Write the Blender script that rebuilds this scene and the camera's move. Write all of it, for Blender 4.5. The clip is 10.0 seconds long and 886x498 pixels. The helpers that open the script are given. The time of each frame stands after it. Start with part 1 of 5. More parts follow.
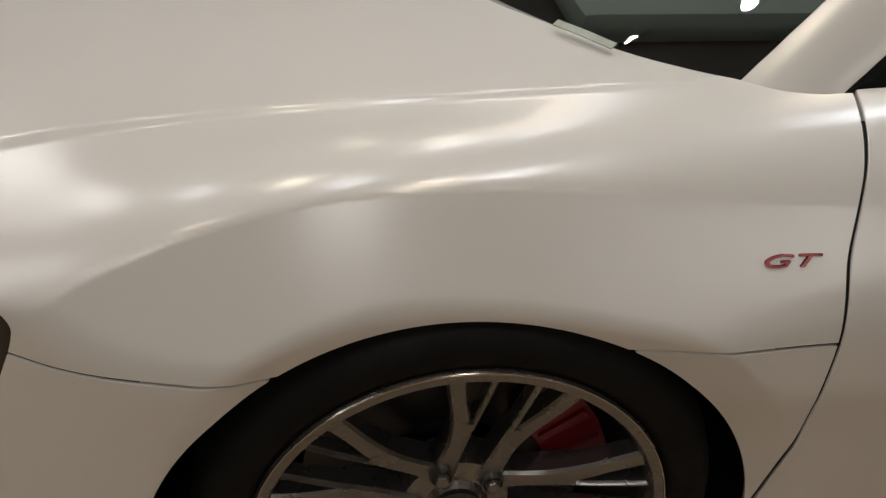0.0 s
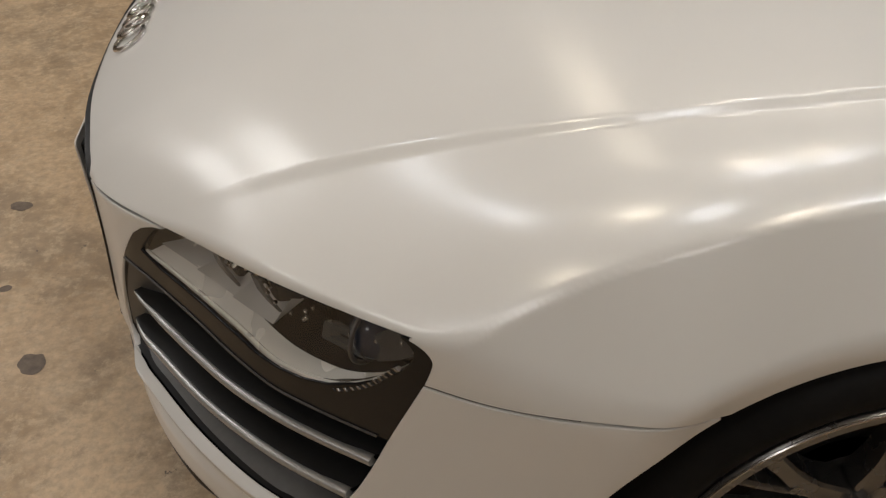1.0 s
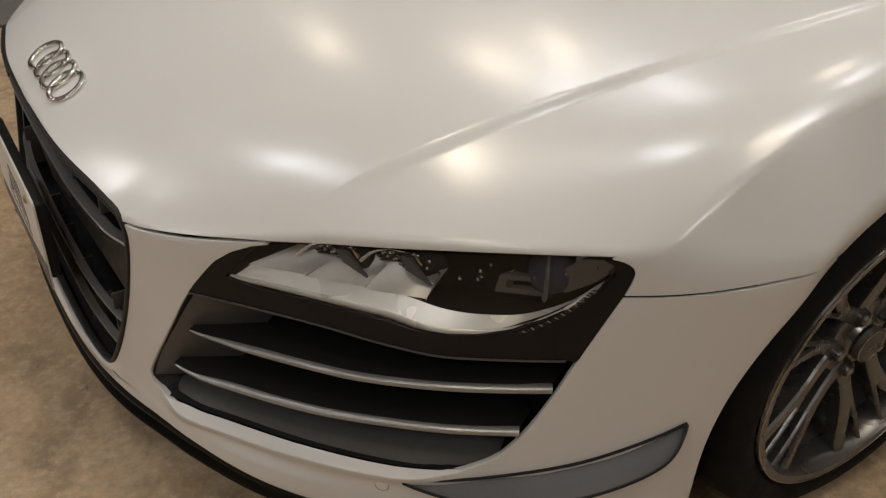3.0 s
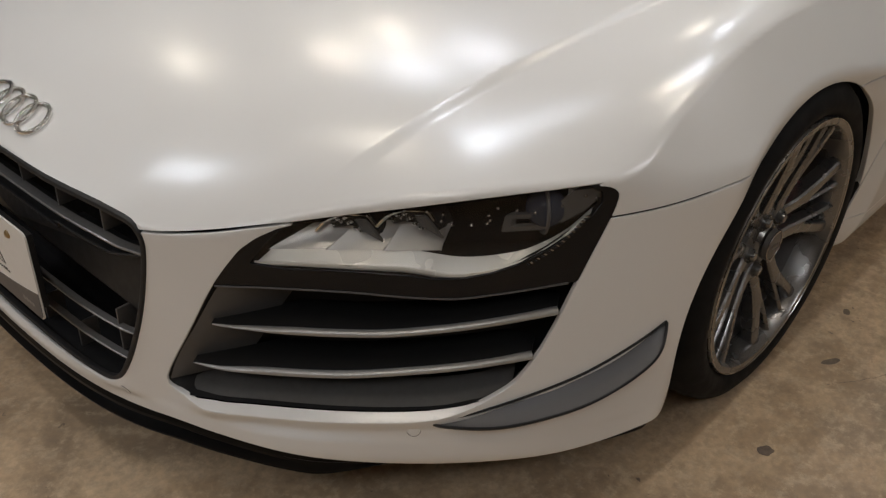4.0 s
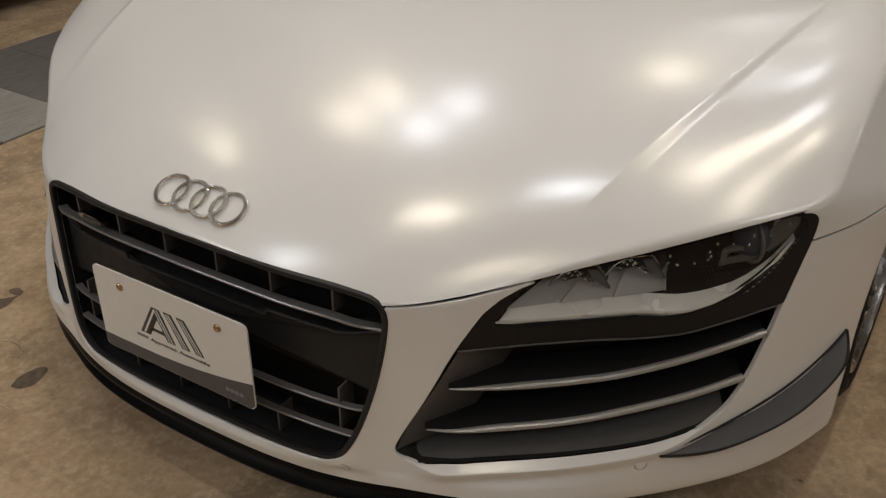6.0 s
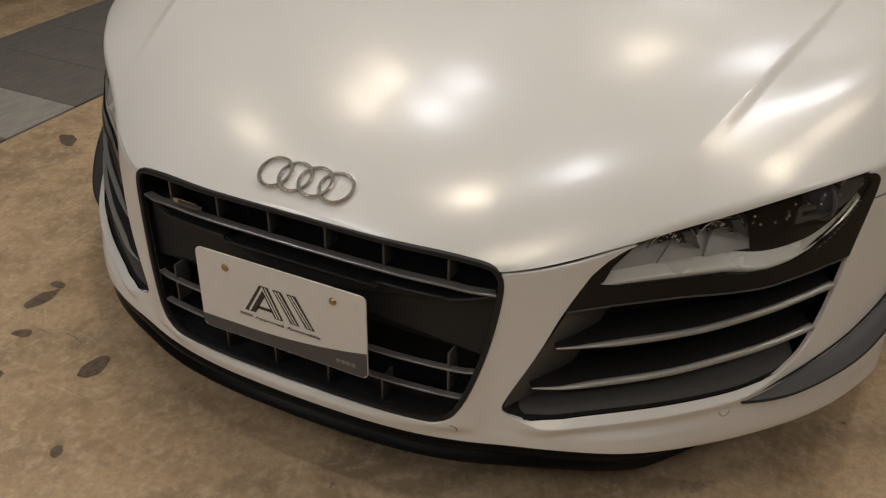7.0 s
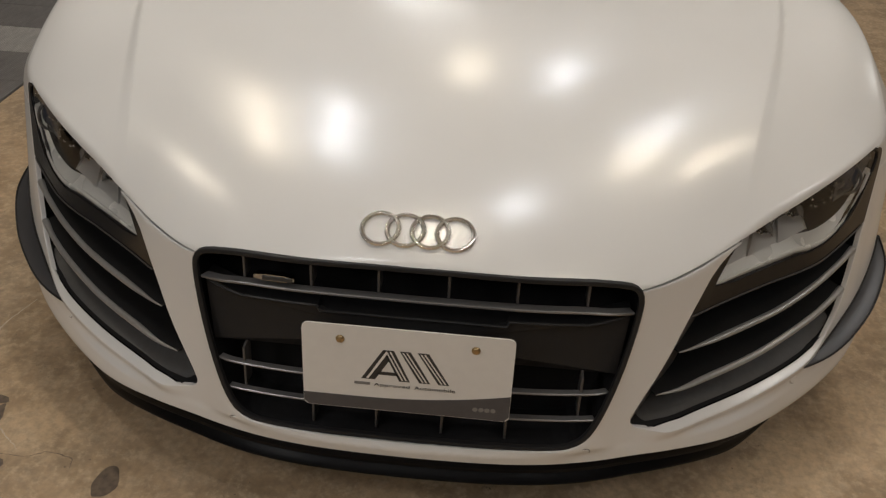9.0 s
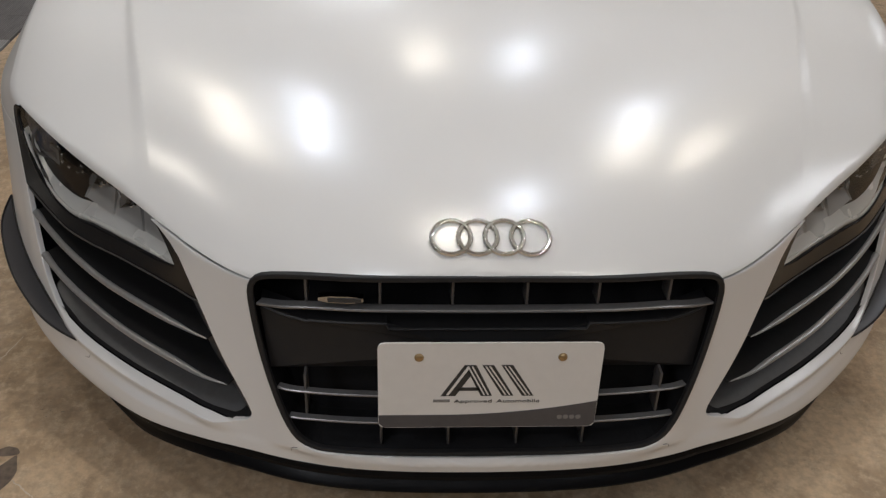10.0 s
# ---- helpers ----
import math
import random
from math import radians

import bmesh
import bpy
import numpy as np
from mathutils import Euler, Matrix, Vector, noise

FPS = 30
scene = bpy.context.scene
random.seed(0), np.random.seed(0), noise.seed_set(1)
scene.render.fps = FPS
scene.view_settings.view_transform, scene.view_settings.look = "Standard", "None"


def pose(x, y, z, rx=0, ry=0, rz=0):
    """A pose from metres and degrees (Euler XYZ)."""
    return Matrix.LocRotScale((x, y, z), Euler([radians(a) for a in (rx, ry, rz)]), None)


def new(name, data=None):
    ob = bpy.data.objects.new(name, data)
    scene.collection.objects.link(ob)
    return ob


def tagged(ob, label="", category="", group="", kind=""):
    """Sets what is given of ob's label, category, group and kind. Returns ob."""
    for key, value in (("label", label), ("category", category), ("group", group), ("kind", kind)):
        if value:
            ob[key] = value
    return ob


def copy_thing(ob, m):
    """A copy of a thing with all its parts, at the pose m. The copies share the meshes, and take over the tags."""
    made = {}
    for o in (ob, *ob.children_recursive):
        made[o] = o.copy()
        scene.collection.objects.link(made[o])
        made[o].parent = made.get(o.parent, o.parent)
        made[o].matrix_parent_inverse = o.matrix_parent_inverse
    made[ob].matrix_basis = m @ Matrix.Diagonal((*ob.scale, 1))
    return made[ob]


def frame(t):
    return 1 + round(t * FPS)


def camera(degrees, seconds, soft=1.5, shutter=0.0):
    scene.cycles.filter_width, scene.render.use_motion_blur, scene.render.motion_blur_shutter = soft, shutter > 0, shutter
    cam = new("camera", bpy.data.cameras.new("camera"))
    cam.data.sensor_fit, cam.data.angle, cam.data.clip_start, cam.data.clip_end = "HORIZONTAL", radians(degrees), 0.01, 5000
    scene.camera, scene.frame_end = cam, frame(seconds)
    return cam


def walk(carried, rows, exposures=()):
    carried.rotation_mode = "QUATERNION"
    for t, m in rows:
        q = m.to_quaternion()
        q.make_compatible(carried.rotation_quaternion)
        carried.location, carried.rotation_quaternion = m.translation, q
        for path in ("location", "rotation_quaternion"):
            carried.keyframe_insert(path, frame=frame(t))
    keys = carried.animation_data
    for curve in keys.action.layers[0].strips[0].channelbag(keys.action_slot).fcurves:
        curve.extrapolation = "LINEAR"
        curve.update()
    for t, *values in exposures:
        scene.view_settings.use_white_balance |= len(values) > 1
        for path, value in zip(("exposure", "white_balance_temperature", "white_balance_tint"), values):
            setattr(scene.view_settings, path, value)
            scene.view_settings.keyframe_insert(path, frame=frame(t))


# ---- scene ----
cam = camera(49.65, 10.0, soft=1.3)
PATH = [
    (0.0, 0.7850, -1.6352, 1.2228, 55.587, -2.486, -7.638),
    (0.5, 0.6268, -1.5956, 1.2341, 52.728, -3.859, -1.182),
    (1.0, 0.4764, -1.4783, 1.2445, 51.312, 2.486, -3.449),
    (1.5, 0.3369, -1.4708, 1.2515, 52.475, -0.200, -10.147),
    (2.0, 0.1258, -1.5450, 1.2590, 49.748, -1.278, -19.415),
    (2.5, -0.0222, -1.5458, 1.2474, 51.963, -1.721, -22.908),
    (2.7, -0.0904, -1.4967, 1.2480, 52.983, -1.924, -25.799),
    (3.8, -0.4520, -1.3980, 1.2320, 55.636, -2.200, -46.193),
    (4.0, -0.5270, -1.4042, 1.2354, 56.555, -1.667, -47.235),
    (4.5, -0.6452, -1.3789, 1.2376, 57.861, -1.950, -46.865),
    (5.0, -0.6830, -1.2686, 1.2520, 57.286, -0.072, -45.730),
    (5.2, -0.7140, -1.2030, 1.2490, 58.900, 0.171, -47.584),
    (6.3, -0.9675, -0.9518, 1.2860, 58.385, -0.308, -60.638),
    (6.5, -1.0321, -0.9149, 1.2850, 58.219, -0.138, -61.721),
    (7.0, -1.0981, -0.8066, 1.2967, 58.463, -0.901, -63.263),
    (7.5, -1.1098, -0.6135, 1.3039, 60.847, -0.307, -72.213),
    (8.0, -1.1008, -0.4651, 1.2993, 60.136, -1.801, -74.946),
    (8.5, -1.1490, -0.2938, 1.3022, 58.869, -3.209, -81.923),
    (9.0, -1.2419, -0.1249, 1.3089, 59.397, -2.513, -84.711),
    (9.5, -1.2197, -0.0210, 1.3004, 58.121, -2.147, -87.685),
    (10.0, -1.1599, 0.1386, 1.2971, 58.381, -1.531, -92.362),
]
EXPOSURE = [(t, e, k, 10.0) for t, e, k in (
    (0.0, 0.31, 6230), (0.5, 0.38, 6220), (1.0, 0.43, 6220), (1.5, 0.29, 6250), (2.0, 0.30, 6400), (2.5, 0.36, 6380), (3.8, 0.49, 5870), (4.5, 0.49, 5870), (5.0, 0.46, 6000),
    (6.5, 0.35, 6230), (7.0, 0.37, 6300), (7.5, 0.36, 6300), (8.5, 0.36, 6450), (9.2, 0.40, 6050), (9.5, 0.50, 5800), (10.0, 0.50, 5720))]
walk(cam, [(t, pose(x, y, z, rx, ry, rz)) for t, x, y, z, rx, ry, rz in PATH], EXPOSURE)

# ---- world and lamps ----
CEILING = 2.7
world = bpy.data.worlds.new("world")
scene.world = world
world.use_nodes = True
world.node_tree.nodes["Background"].inputs[0].default_value = (0.9, 0.82, 0.7, 1)
world.node_tree.nodes["Background"].inputs[1].default_value = 0.02
WARM, COOL, SOFT = (1.0, 0.86, 0.66), (0.97, 0.98, 1.0), (1.0, 0.955, 0.90)
LAMPS = [  # x, y, colour, strength
    (1.13, 0.68, COOL, 0.8), (1.52, 0.66, COOL, 0.75), (1.12, 1.11, WARM, 1), (1.50, 1.12, WARM, 1),
    (2.30, 0.05, WARM, 1), (2.28, -0.44, COOL, 1), (1.46, -1.00, COOL, 0.85), (1.13, -0.96, WARM, 0.85),
    (1.08, -1.40, WARM, 1), (0.60, -0.38, COOL, 0.5), (0.22, 0.04, WARM, 1), (-0.55, -0.90, WARM, 1),
    (-0.57, 0.62, COOL, 1), (0.62, 1.80, WARM, 1)]
LAMP_POWER, LAMP_Z = 1.38, 2.5
# added fill lamps, out of view, that brighten floor and paintwork: x, y, colour, power
FILL_LAMPS = [(-2.2, -1.2, SOFT, 1.3), (-2.9, 1.9, SOFT, 12), (-2.8, 0.2, SOFT, 2.6), (0.6, -3.2, SOFT, 3.8), (3.0, -3.8, SOFT, 3), (-1.3, -1.9, SOFT, 1.6), (-1.8, 1.6, SOFT, 8), (4.4, 0.4, SOFT, 27)]
for x, y, c, size, power in [(x, y, c, .055, LAMP_POWER * k) for x, y, c, k in LAMPS] + [(x, y, c, .7, w) for x, y, c, w in FILL_LAMPS]:
    light = bpy.data.lights.new("lamp_light", "AREA")
    light.shape, light.size, light.energy, light.color = "DISK", size, power, c
    light.spread = radians(150)
    new("lamp_light", light).matrix_world = pose(x, y, LAMP_Z - 0.012)


# ---- materials ----
class Nodes:
    def __init__(self, name):
        self.mat = bpy.data.materials.new(name)
        self.mat.use_nodes = True
        self.t = self.mat.node_tree
        self.b = self.t.nodes["Principled BSDF"]

    def add(self, kind, **values):
        n = self.t.nodes.new(kind)
        for k, v in values.items():
            n.inputs[k.replace("_", " ")].default_value = v
        return n

    def link(self, a, b):
        self.t.links.new(a, b)

    def coords(self, scale=(1, 1, 1)):
        c, m = self.add("ShaderNodeTexCoord"), self.add("ShaderNodeMapping")
        m.inputs["Scale"].default_value = scale
        self.link(c.outputs["Object"], m.inputs["Vector"])
        return m.outputs["Vector"]

    def noise(self, scale, detail=4, rough=0.55, vec=None):
        n = self.add("ShaderNodeTexNoise", Scale=scale, Detail=detail, Roughness=rough)
        self.link(vec or self.coords(), n.inputs["Vector"])
        return n.outputs["Fac"]

    def ramp(self, fac, *stops):
        r = self.add("ShaderNodeValToRGB")
        while len(r.color_ramp.elements) < len(stops):
            r.color_ramp.elements.new(0.5)
        for e, (p, c) in zip(r.color_ramp.elements, stops):
            e.position = p
            e.color = (*c, 1) if isinstance(c, tuple) else (c, c, c, 1)
        self.link(fac, r.inputs["Fac"])
        return r.outputs["Color"]

    def mix(self, fac, a, b, mode="MIX"):
        m = self.t.nodes.new("ShaderNodeMix")
        m.data_type, m.blend_type = "RGBA", mode
        for v, i in ((fac, 0), (a, 6), (b, 7)):
            if hasattr(v, "links"):
                self.link(v, m.inputs[i])
            else:
                m.inputs[i].default_value = v if i == 0 else (*v, 1)
        return m.outputs[2]

    def bump(self, height, strength=0.2, distance=0.002):
        b = self.add("ShaderNodeBump", Strength=strength, Distance=distance)
        self.link(height, b.inputs["Height"])
        self.link(b.outputs["Normal"], self.b.inputs["Normal"])

    def put(self, **values):
        for k, v in values.items():
            s = self.b.inputs[k.replace("_", " ")]
            if hasattr(v, "links"):
                self.link(v, s)
            else:
                s.default_value = (*v, 1) if isinstance(v, tuple) and len(v) == 3 else v
        return self.mat


def plain(name, colour, rough=0.5, metal=0.0, vary=0.08, grain=60.0, bump=0.05, **more):
    """A surface with fine mottling in colour and gloss."""
    n = Nodes(name)
    f = n.noise(grain, 5)
    dark = tuple(c * (1 - vary) for c in colour)
    light = tuple(min(1, c * (1 + vary)) for c in colour)
    col = n.ramp(f, (0.3, dark), (0.7, light))
    r = n.ramp(n.noise(grain * 0.13, 3), (0.3, max(0.02, rough * 0.85)), (0.7, min(1, rough * 1.15)))
    if bump:
        n.bump(f, bump, 0.001)
    return n.put(Base_Color=col, Roughness=r, Metallic=metal, **more)


def paint_material():
    n = Nodes("satin_pearl_paint")
    cloud = n.noise(1.7, 3)
    col = n.mix(n.ramp(cloud, (0.3, 0.0), (0.7, 1.0)), (0.735, 0.725, 0.70), (0.775, 0.765, 0.74))
    rough = n.ramp(n.noise(7.0, 4), (0.3, 0.225), (0.7, 0.255))
    return n.put(Base_Color=col, Metallic=0.06, Roughness=rough)


def floor_material():
    n = Nodes("stained_concrete")
    v = n.coords()
    big, mid, fine = n.noise(0.9, 5, 0.6, v), n.noise(5.0, 6, 0.65, v), n.noise(60.0, 4, 0.6, v)
    base = n.mix(n.ramp(big, (0.3, 0.0), (0.7, 1.0)), (0.475, 0.328, 0.192), (0.68, 0.512, 0.325))
    base = n.mix(n.ramp(mid, (0.44, 0.0), (0.58, 0.85)), base, (0.39, 0.275, 0.162))
    patch = n.noise(2.2, 8, 0.72, v)
    base = n.mix(n.ramp(patch, (0.52, 0.0), (0.64, 0.8)), base, (0.28, 0.21, 0.14))
    base = n.mix(n.ramp(n.noise(13.0, 6, 0.7, v), (0.56, 0.0), (0.68, 0.7)), base, (0.62, 0.485, 0.325))
    vor = n.add("ShaderNodeTexVoronoi", Scale=2.3, Randomness=1.0)
    warp = n.add("ShaderNodeVectorMath")
    warp.operation = "MULTIPLY_ADD"
    nz = n.add("ShaderNodeTexNoise", Scale=6.0, Detail=3.0)
    n.link(v, nz.inputs["Vector"])
    n.link(nz.outputs["Color"], warp.inputs[0])
    warp.inputs[1].default_value = (0.12, 0.12, 0.12)
    n.link(v, warp.inputs[2])
    n.link(warp.outputs[0], vor.inputs["Vector"])
    thin = n.ramp(n.noise(1.3, 2, 0.5, v), (0.50, 0.0), (0.60, 1.0))
    spots = n.mix(1.0, n.ramp(vor.outputs["Distance"], (0.05, 0.8), (0.075, 0.0)), thin, "MULTIPLY")
    base = n.mix(spots, base, (0.15, 0.115, 0.085))
    rag = n.add("ShaderNodeVectorMath")
    rag.operation = "MULTIPLY_ADD"
    fz = n.add("ShaderNodeTexNoise", Scale=55.0, Detail=3.0)
    n.link(v, fz.inputs["Vector"])
    n.link(fz.outputs["Color"], rag.inputs[0])
    rag.inputs[1].default_value = (0.035, 0.035, 0.035)
    n.link(warp.outputs[0], rag.inputs[2])
    few = n.ramp(n.noise(4.3, 2, 0.5, v), (0.52, 0.0), (0.58, 1.0))
    for scale, lo, hi in ((13.0, .05, .075), (31.0, .07, .10)):
        speck = n.add("ShaderNodeTexVoronoi", Scale=scale, Randomness=1.0)
        n.link(rag.outputs[0], speck.inputs["Vector"])
        dots = n.mix(1.0, n.ramp(speck.outputs["Distance"], (lo, 0.85), (hi, 0.0)), few, "MULTIPLY")
        base = n.mix(dots, base, (0.07, 0.055, 0.045))
    # worn pale skin and brown tide marks
    base = n.mix(n.ramp(n.noise(27.0, 7, 0.75, v), (0.50, 0.0), (0.60, 0.55)), base, (0.68, 0.53, 0.345))
    base = n.mix(n.ramp(n.noise(8.0, 8, 0.78, v), (0.55, 0.0), (0.63, 0.5)), base, (0.24, 0.17, 0.105))
    # hairline scratches, paler than the slab
    w = n.add("ShaderNodeTexNoise", Scale=1.6, Detail=2.0)
    n.link(v, w.inputs["Vector"])
    line = n.ramp(w.outputs["Fac"], (0.499, 0.0), (0.5, 0.10), (0.501, 0.0))
    base = n.mix(line, base, (0.56, 0.46, 0.33))
    base = n.mix(n.ramp(fine, (0.32, 0.45), (0.62, 0.0)), base, (0.25, 0.19, 0.13))
    n.bump(fine, 0.25, 0.002)
    return n.put(Base_Color=base, Roughness=n.ramp(mid, (0.3, 0.42), (0.7, 0.62)))


def glass_material(name, tint, gloss=0.006):
    n = Nodes(name)
    n.t.nodes.remove(n.b)
    tr, gl, mx = n.add("ShaderNodeBsdfTransparent"), n.add("ShaderNodeBsdfGlossy", Roughness=gloss), n.add("ShaderNodeMixShader")
    tr.inputs["Color"].default_value = (*tint, 1)
    fr = n.add("ShaderNodeFresnel", IOR=1.5)
    n.link(fr.outputs[0], mx.inputs[0])
    n.link(tr.outputs[0], mx.inputs[1])
    n.link(gl.outputs[0], mx.inputs[2])
    n.link(mx.outputs[0], n.t.nodes["Material Output"].inputs["Surface"])
    return n.mat


def glow_material(name, colour, strength):
    n = Nodes(name)
    return n.put(Base_Color=colour, Emission_Color=colour, Emission_Strength=strength)


PAINT = paint_material()
BLACK = plain("black_plastic", (0.018, 0.0175, 0.018), 0.5, grain=400, Specular_IOR_Level=0.3)
SATIN_BLACK = plain("satin_black", (0.024, 0.023, 0.023), 0.40, grain=300, Specular_IOR_Level=0.4)
GRAPHITE = plain("graphite_trim", (0.10, 0.093, 0.088), 0.36, 0.3, grain=200)
BAR_METAL = plain("satin_bar_metal", (0.21, 0.203, 0.196), 0.33, 0.5, grain=200, bump=0)
DEEP = plain("deep_black", (0.015, 0.0147, 0.0155), 0.8, grain=200, Specular_IOR_Level=0.1)
TRIM = plain("dark_grey_moulding", (0.095, 0.091, 0.087), 0.42, vary=0.04, grain=80, bump=0.01)
LEDGE = plain("dark_ledge", (0.085, 0.082, 0.079), 0.42, vary=0.08, grain=80, bump=0.01)
CARBON = plain("dark_grey_composite", (0.08, 0.0785, 0.082), 0.36, 0.3, vary=0.02, grain=40, bump=0)
RUBBER = plain("tyre_rubber", (0.008, 0.0078, 0.008), 0.75, grain=150, bump=0.15, Specular_IOR_Level=0.18)
ALLOY = plain("titanium_alloy", (0.22, 0.214, 0.208), 0.27, 0.8, vary=0.03, grain=120, bump=0.01)
BRIGHT = plain("bare_rim_edge", (0.38, 0.37, 0.36), 0.2, 1.0, grain=200, bump=0)
CHROME = plain("chrome", (0.85, 0.84, 0.82), 0.06, 1.0, vary=0.02, grain=90, bump=0.02)
RING_CHROME = plain("cast_chrome", (0.75, 0.74, 0.72), 0.05, 1.0, vary=0.15, grain=280, bump=1.0)
RED = plain("red_caliper_paint", (0.17, 0.006, 0.012), 0.35, grain=200)
BADGE_RED = plain("red_badge_enamel", (0.2, 0.014, 0.013), 0.2, 0.3, grain=200)
DISC = plain("brake_disc_iron", (0.07, 0.066, 0.064), 0.42, 0.9, grain=200)
SILVER = plain("lamp_silver", (0.46, 0.445, 0.42), 0.30, 0.35, vary=0.05, grain=30, bump=0)
# lit copy of the lamp silver, with the highlight in its base colour
LIT_SILVER = plain("lit_lamp_silver", (0.80, 0.78, 0.73), 0.28, 0.3, vary=0.03, grain=40, bump=0)
SMOKE = plain("smoked_grey_panel", (0.13, 0.125, 0.12), 0.25, 0.2, vary=0.1, grain=40, bump=0)
PLATE = plain("plate_white", (0.74, 0.72, 0.68), 0.35, vary=0.02, grain=50, bump=0.02)
PLATE_GREY = plain("plate_grey", (0.075, 0.072, 0.076), 0.4, grain=50, bump=0)
INK = plain("black_ink", (0.03, 0.03, 0.03), 0.4, grain=100, bump=0)
INK_SOFT = plain("grey_ink", (0.22, 0.21, 0.20), 0.5, grain=100, bump=0)
GOLD = plain("brass_screw", (0.45, 0.33, 0.17), 0.35, 0.9, grain=100)
# one satin slat in two tones: shade in the body colour, light in the edge
SHADED_BLADE = plain("shaded_blade", (0.013, 0.0125, 0.0125), 0.5, vary=0.1, grain=120, bump=0.02, Specular_IOR_Level=0.35)
LIT_SLAT_EDGE = plain("lit_satin_edge", (0.40, 0.395, 0.385), 0.33, 0.55, grain=150, bump=0)
GLASS = glass_material("lamp_glass", (0.93, 0.92, 0.90))
SCREEN = glass_material("tinted_screen_glass", (0.45, 0.50, 0.48))
PROJECTOR = plain("projector_lens_glass", (0.05, 0.055, 0.075), 0.06, 0.0, grain=10, bump=0)
CONCRETE = floor_material()
STAIN = plain("old_oil_stain", (0.145, 0.108, 0.078), 0.55, vary=0.35, grain=60, bump=0.1)
GLOSS_BLACK = plain("gloss_black_lip", (0.007, 0.007, 0.008), 0.2, grain=100, bump=0, Specular_IOR_Level=0.32)
LIP_BLACK = plain("black_lip", (0.0045, 0.0045, 0.005), 0.33, grain=100, bump=0.02, Specular_IOR_Level=0.09)
SCUFF = plain("pale_scuff", (0.58, 0.49, 0.37), 0.7, vary=0.25, grain=40, bump=0.05)
LAMP_GLOW = {WARM: glow_material("warm_lamp", WARM, 60), COOL: glow_material("cool_lamp", COOL, 60), SOFT: glow_material("soft_fill_lamp", SOFT, 3)}
WALL = plain("charcoal_wall", (0.10, 0.09, 0.085), 0.8, grain=8)
PALE_WALL = plain("warm_white_wall", (0.40, 0.365, 0.32), 0.8, grain=6)
CEIL = plain("ceiling_paint", (0.78, 0.78, 0.78), 0.9, grain=6)
DARK_PAINT = plain("dark_grey_paint", (0.022, 0.023, 0.025), 0.25, 0.2, vary=0.05, grain=30, bump=0)
RIM_SILVER = plain("bright_wheel_silver", (0.55, 0.54, 0.52), 0.25, 0.8, vary=0.05, grain=80, bump=0)


def carpet_material(name, dark, light):
    """Ribbed needle felt: fine ribs along the strip, brushed blotches and pale flecks."""
    n = Nodes(name)
    v = n.coords((3, 14, 3))
    base = n.mix(n.ramp(n.noise(3.0, 6, 0.65, v), (0.32, 0.0), (0.68, 1.0)), dark, light)
    rib = n.add("ShaderNodeTexWave", Scale=34.0, Distortion=0.6)
    rib.bands_direction = "Y"
    n.link(n.coords(), rib.inputs["Vector"])
    base = n.mix(n.ramp(rib.outputs["Fac"], (0.2, 0.35), (0.7, 0.0)), base, tuple(c * .55 for c in dark))
    base = n.mix(n.ramp(n.noise(95.0, 2), (0.70, 0.0), (0.76, 0.6)), base, tuple(min(1, c * 2.0) for c in light))
    n.bump(rib.outputs["Fac"], 0.5, 0.002)
    return n.put(Base_Color=base, Roughness=0.9)


CARPET = carpet_material("grey_carpet", (0.135, 0.125, 0.115), (0.20, 0.186, 0.17))
CARPET_PALE = carpet_material("pale_grey_carpet", (0.28, 0.265, 0.24), (0.40, 0.38, 0.345))


# ---- mesh helpers ----
def link_mesh(name, verts, faces, material, parent=None, label="", normals=None, smooth=True):
    me = bpy.data.meshes.new(name)
    me.from_pydata([tuple(v) for v in verts], [], [tuple(int(i) for i in f) for f in faces])
    me.materials.append(material)
    me.polygons.foreach_set("use_smooth", [smooth] * len(me.polygons))
    if normals is not None:
        me.normals_split_custom_set(normals)
    me.update()
    ob = new(name, me)
    if parent is not None:
        ob.parent = parent
    if label:
        tagged(ob, label)
    return ob


def part(name, bm, material, parent, label="", smooth=True, angle=40):
    """Links a bmesh as one mesh object under a thing or under a part."""
    me = bpy.data.meshes.new(name)
    bmesh.ops.recalc_face_normals(bm, faces=bm.faces)
    for f in bm.faces:
        f.smooth = smooth
    if smooth:
        for e in bm.edges:
            if len(e.link_faces) == 2 and e.calc_face_angle(0) > radians(angle):
                e.smooth = False
    bm.to_mesh(me)
    bm.free()
    me.materials.append(material)
    ob = new(name, me)
    if parent is not None:
        ob.parent = parent
    if label:
        tagged(ob, label)
    return ob


def box(bm, x0, x1, y0, y1, z0, z1, bevel=0.0):
    g = bmesh.ops.create_cube(bm, size=1, matrix=Matrix.Translation(((x0 + x1) / 2, (y0 + y1) / 2, (z0 + z1) / 2)) @ Matrix.Diagonal((x1 - x0, y1 - y0, z1 - z0, 1)))
    if bevel:
        es = list({e for v in g["verts"] for e in v.link_edges})
        bmesh.ops.bevel(bm, geom=es, offset=bevel, segments=2, affect="EDGES", profile=0.5)
    return bm


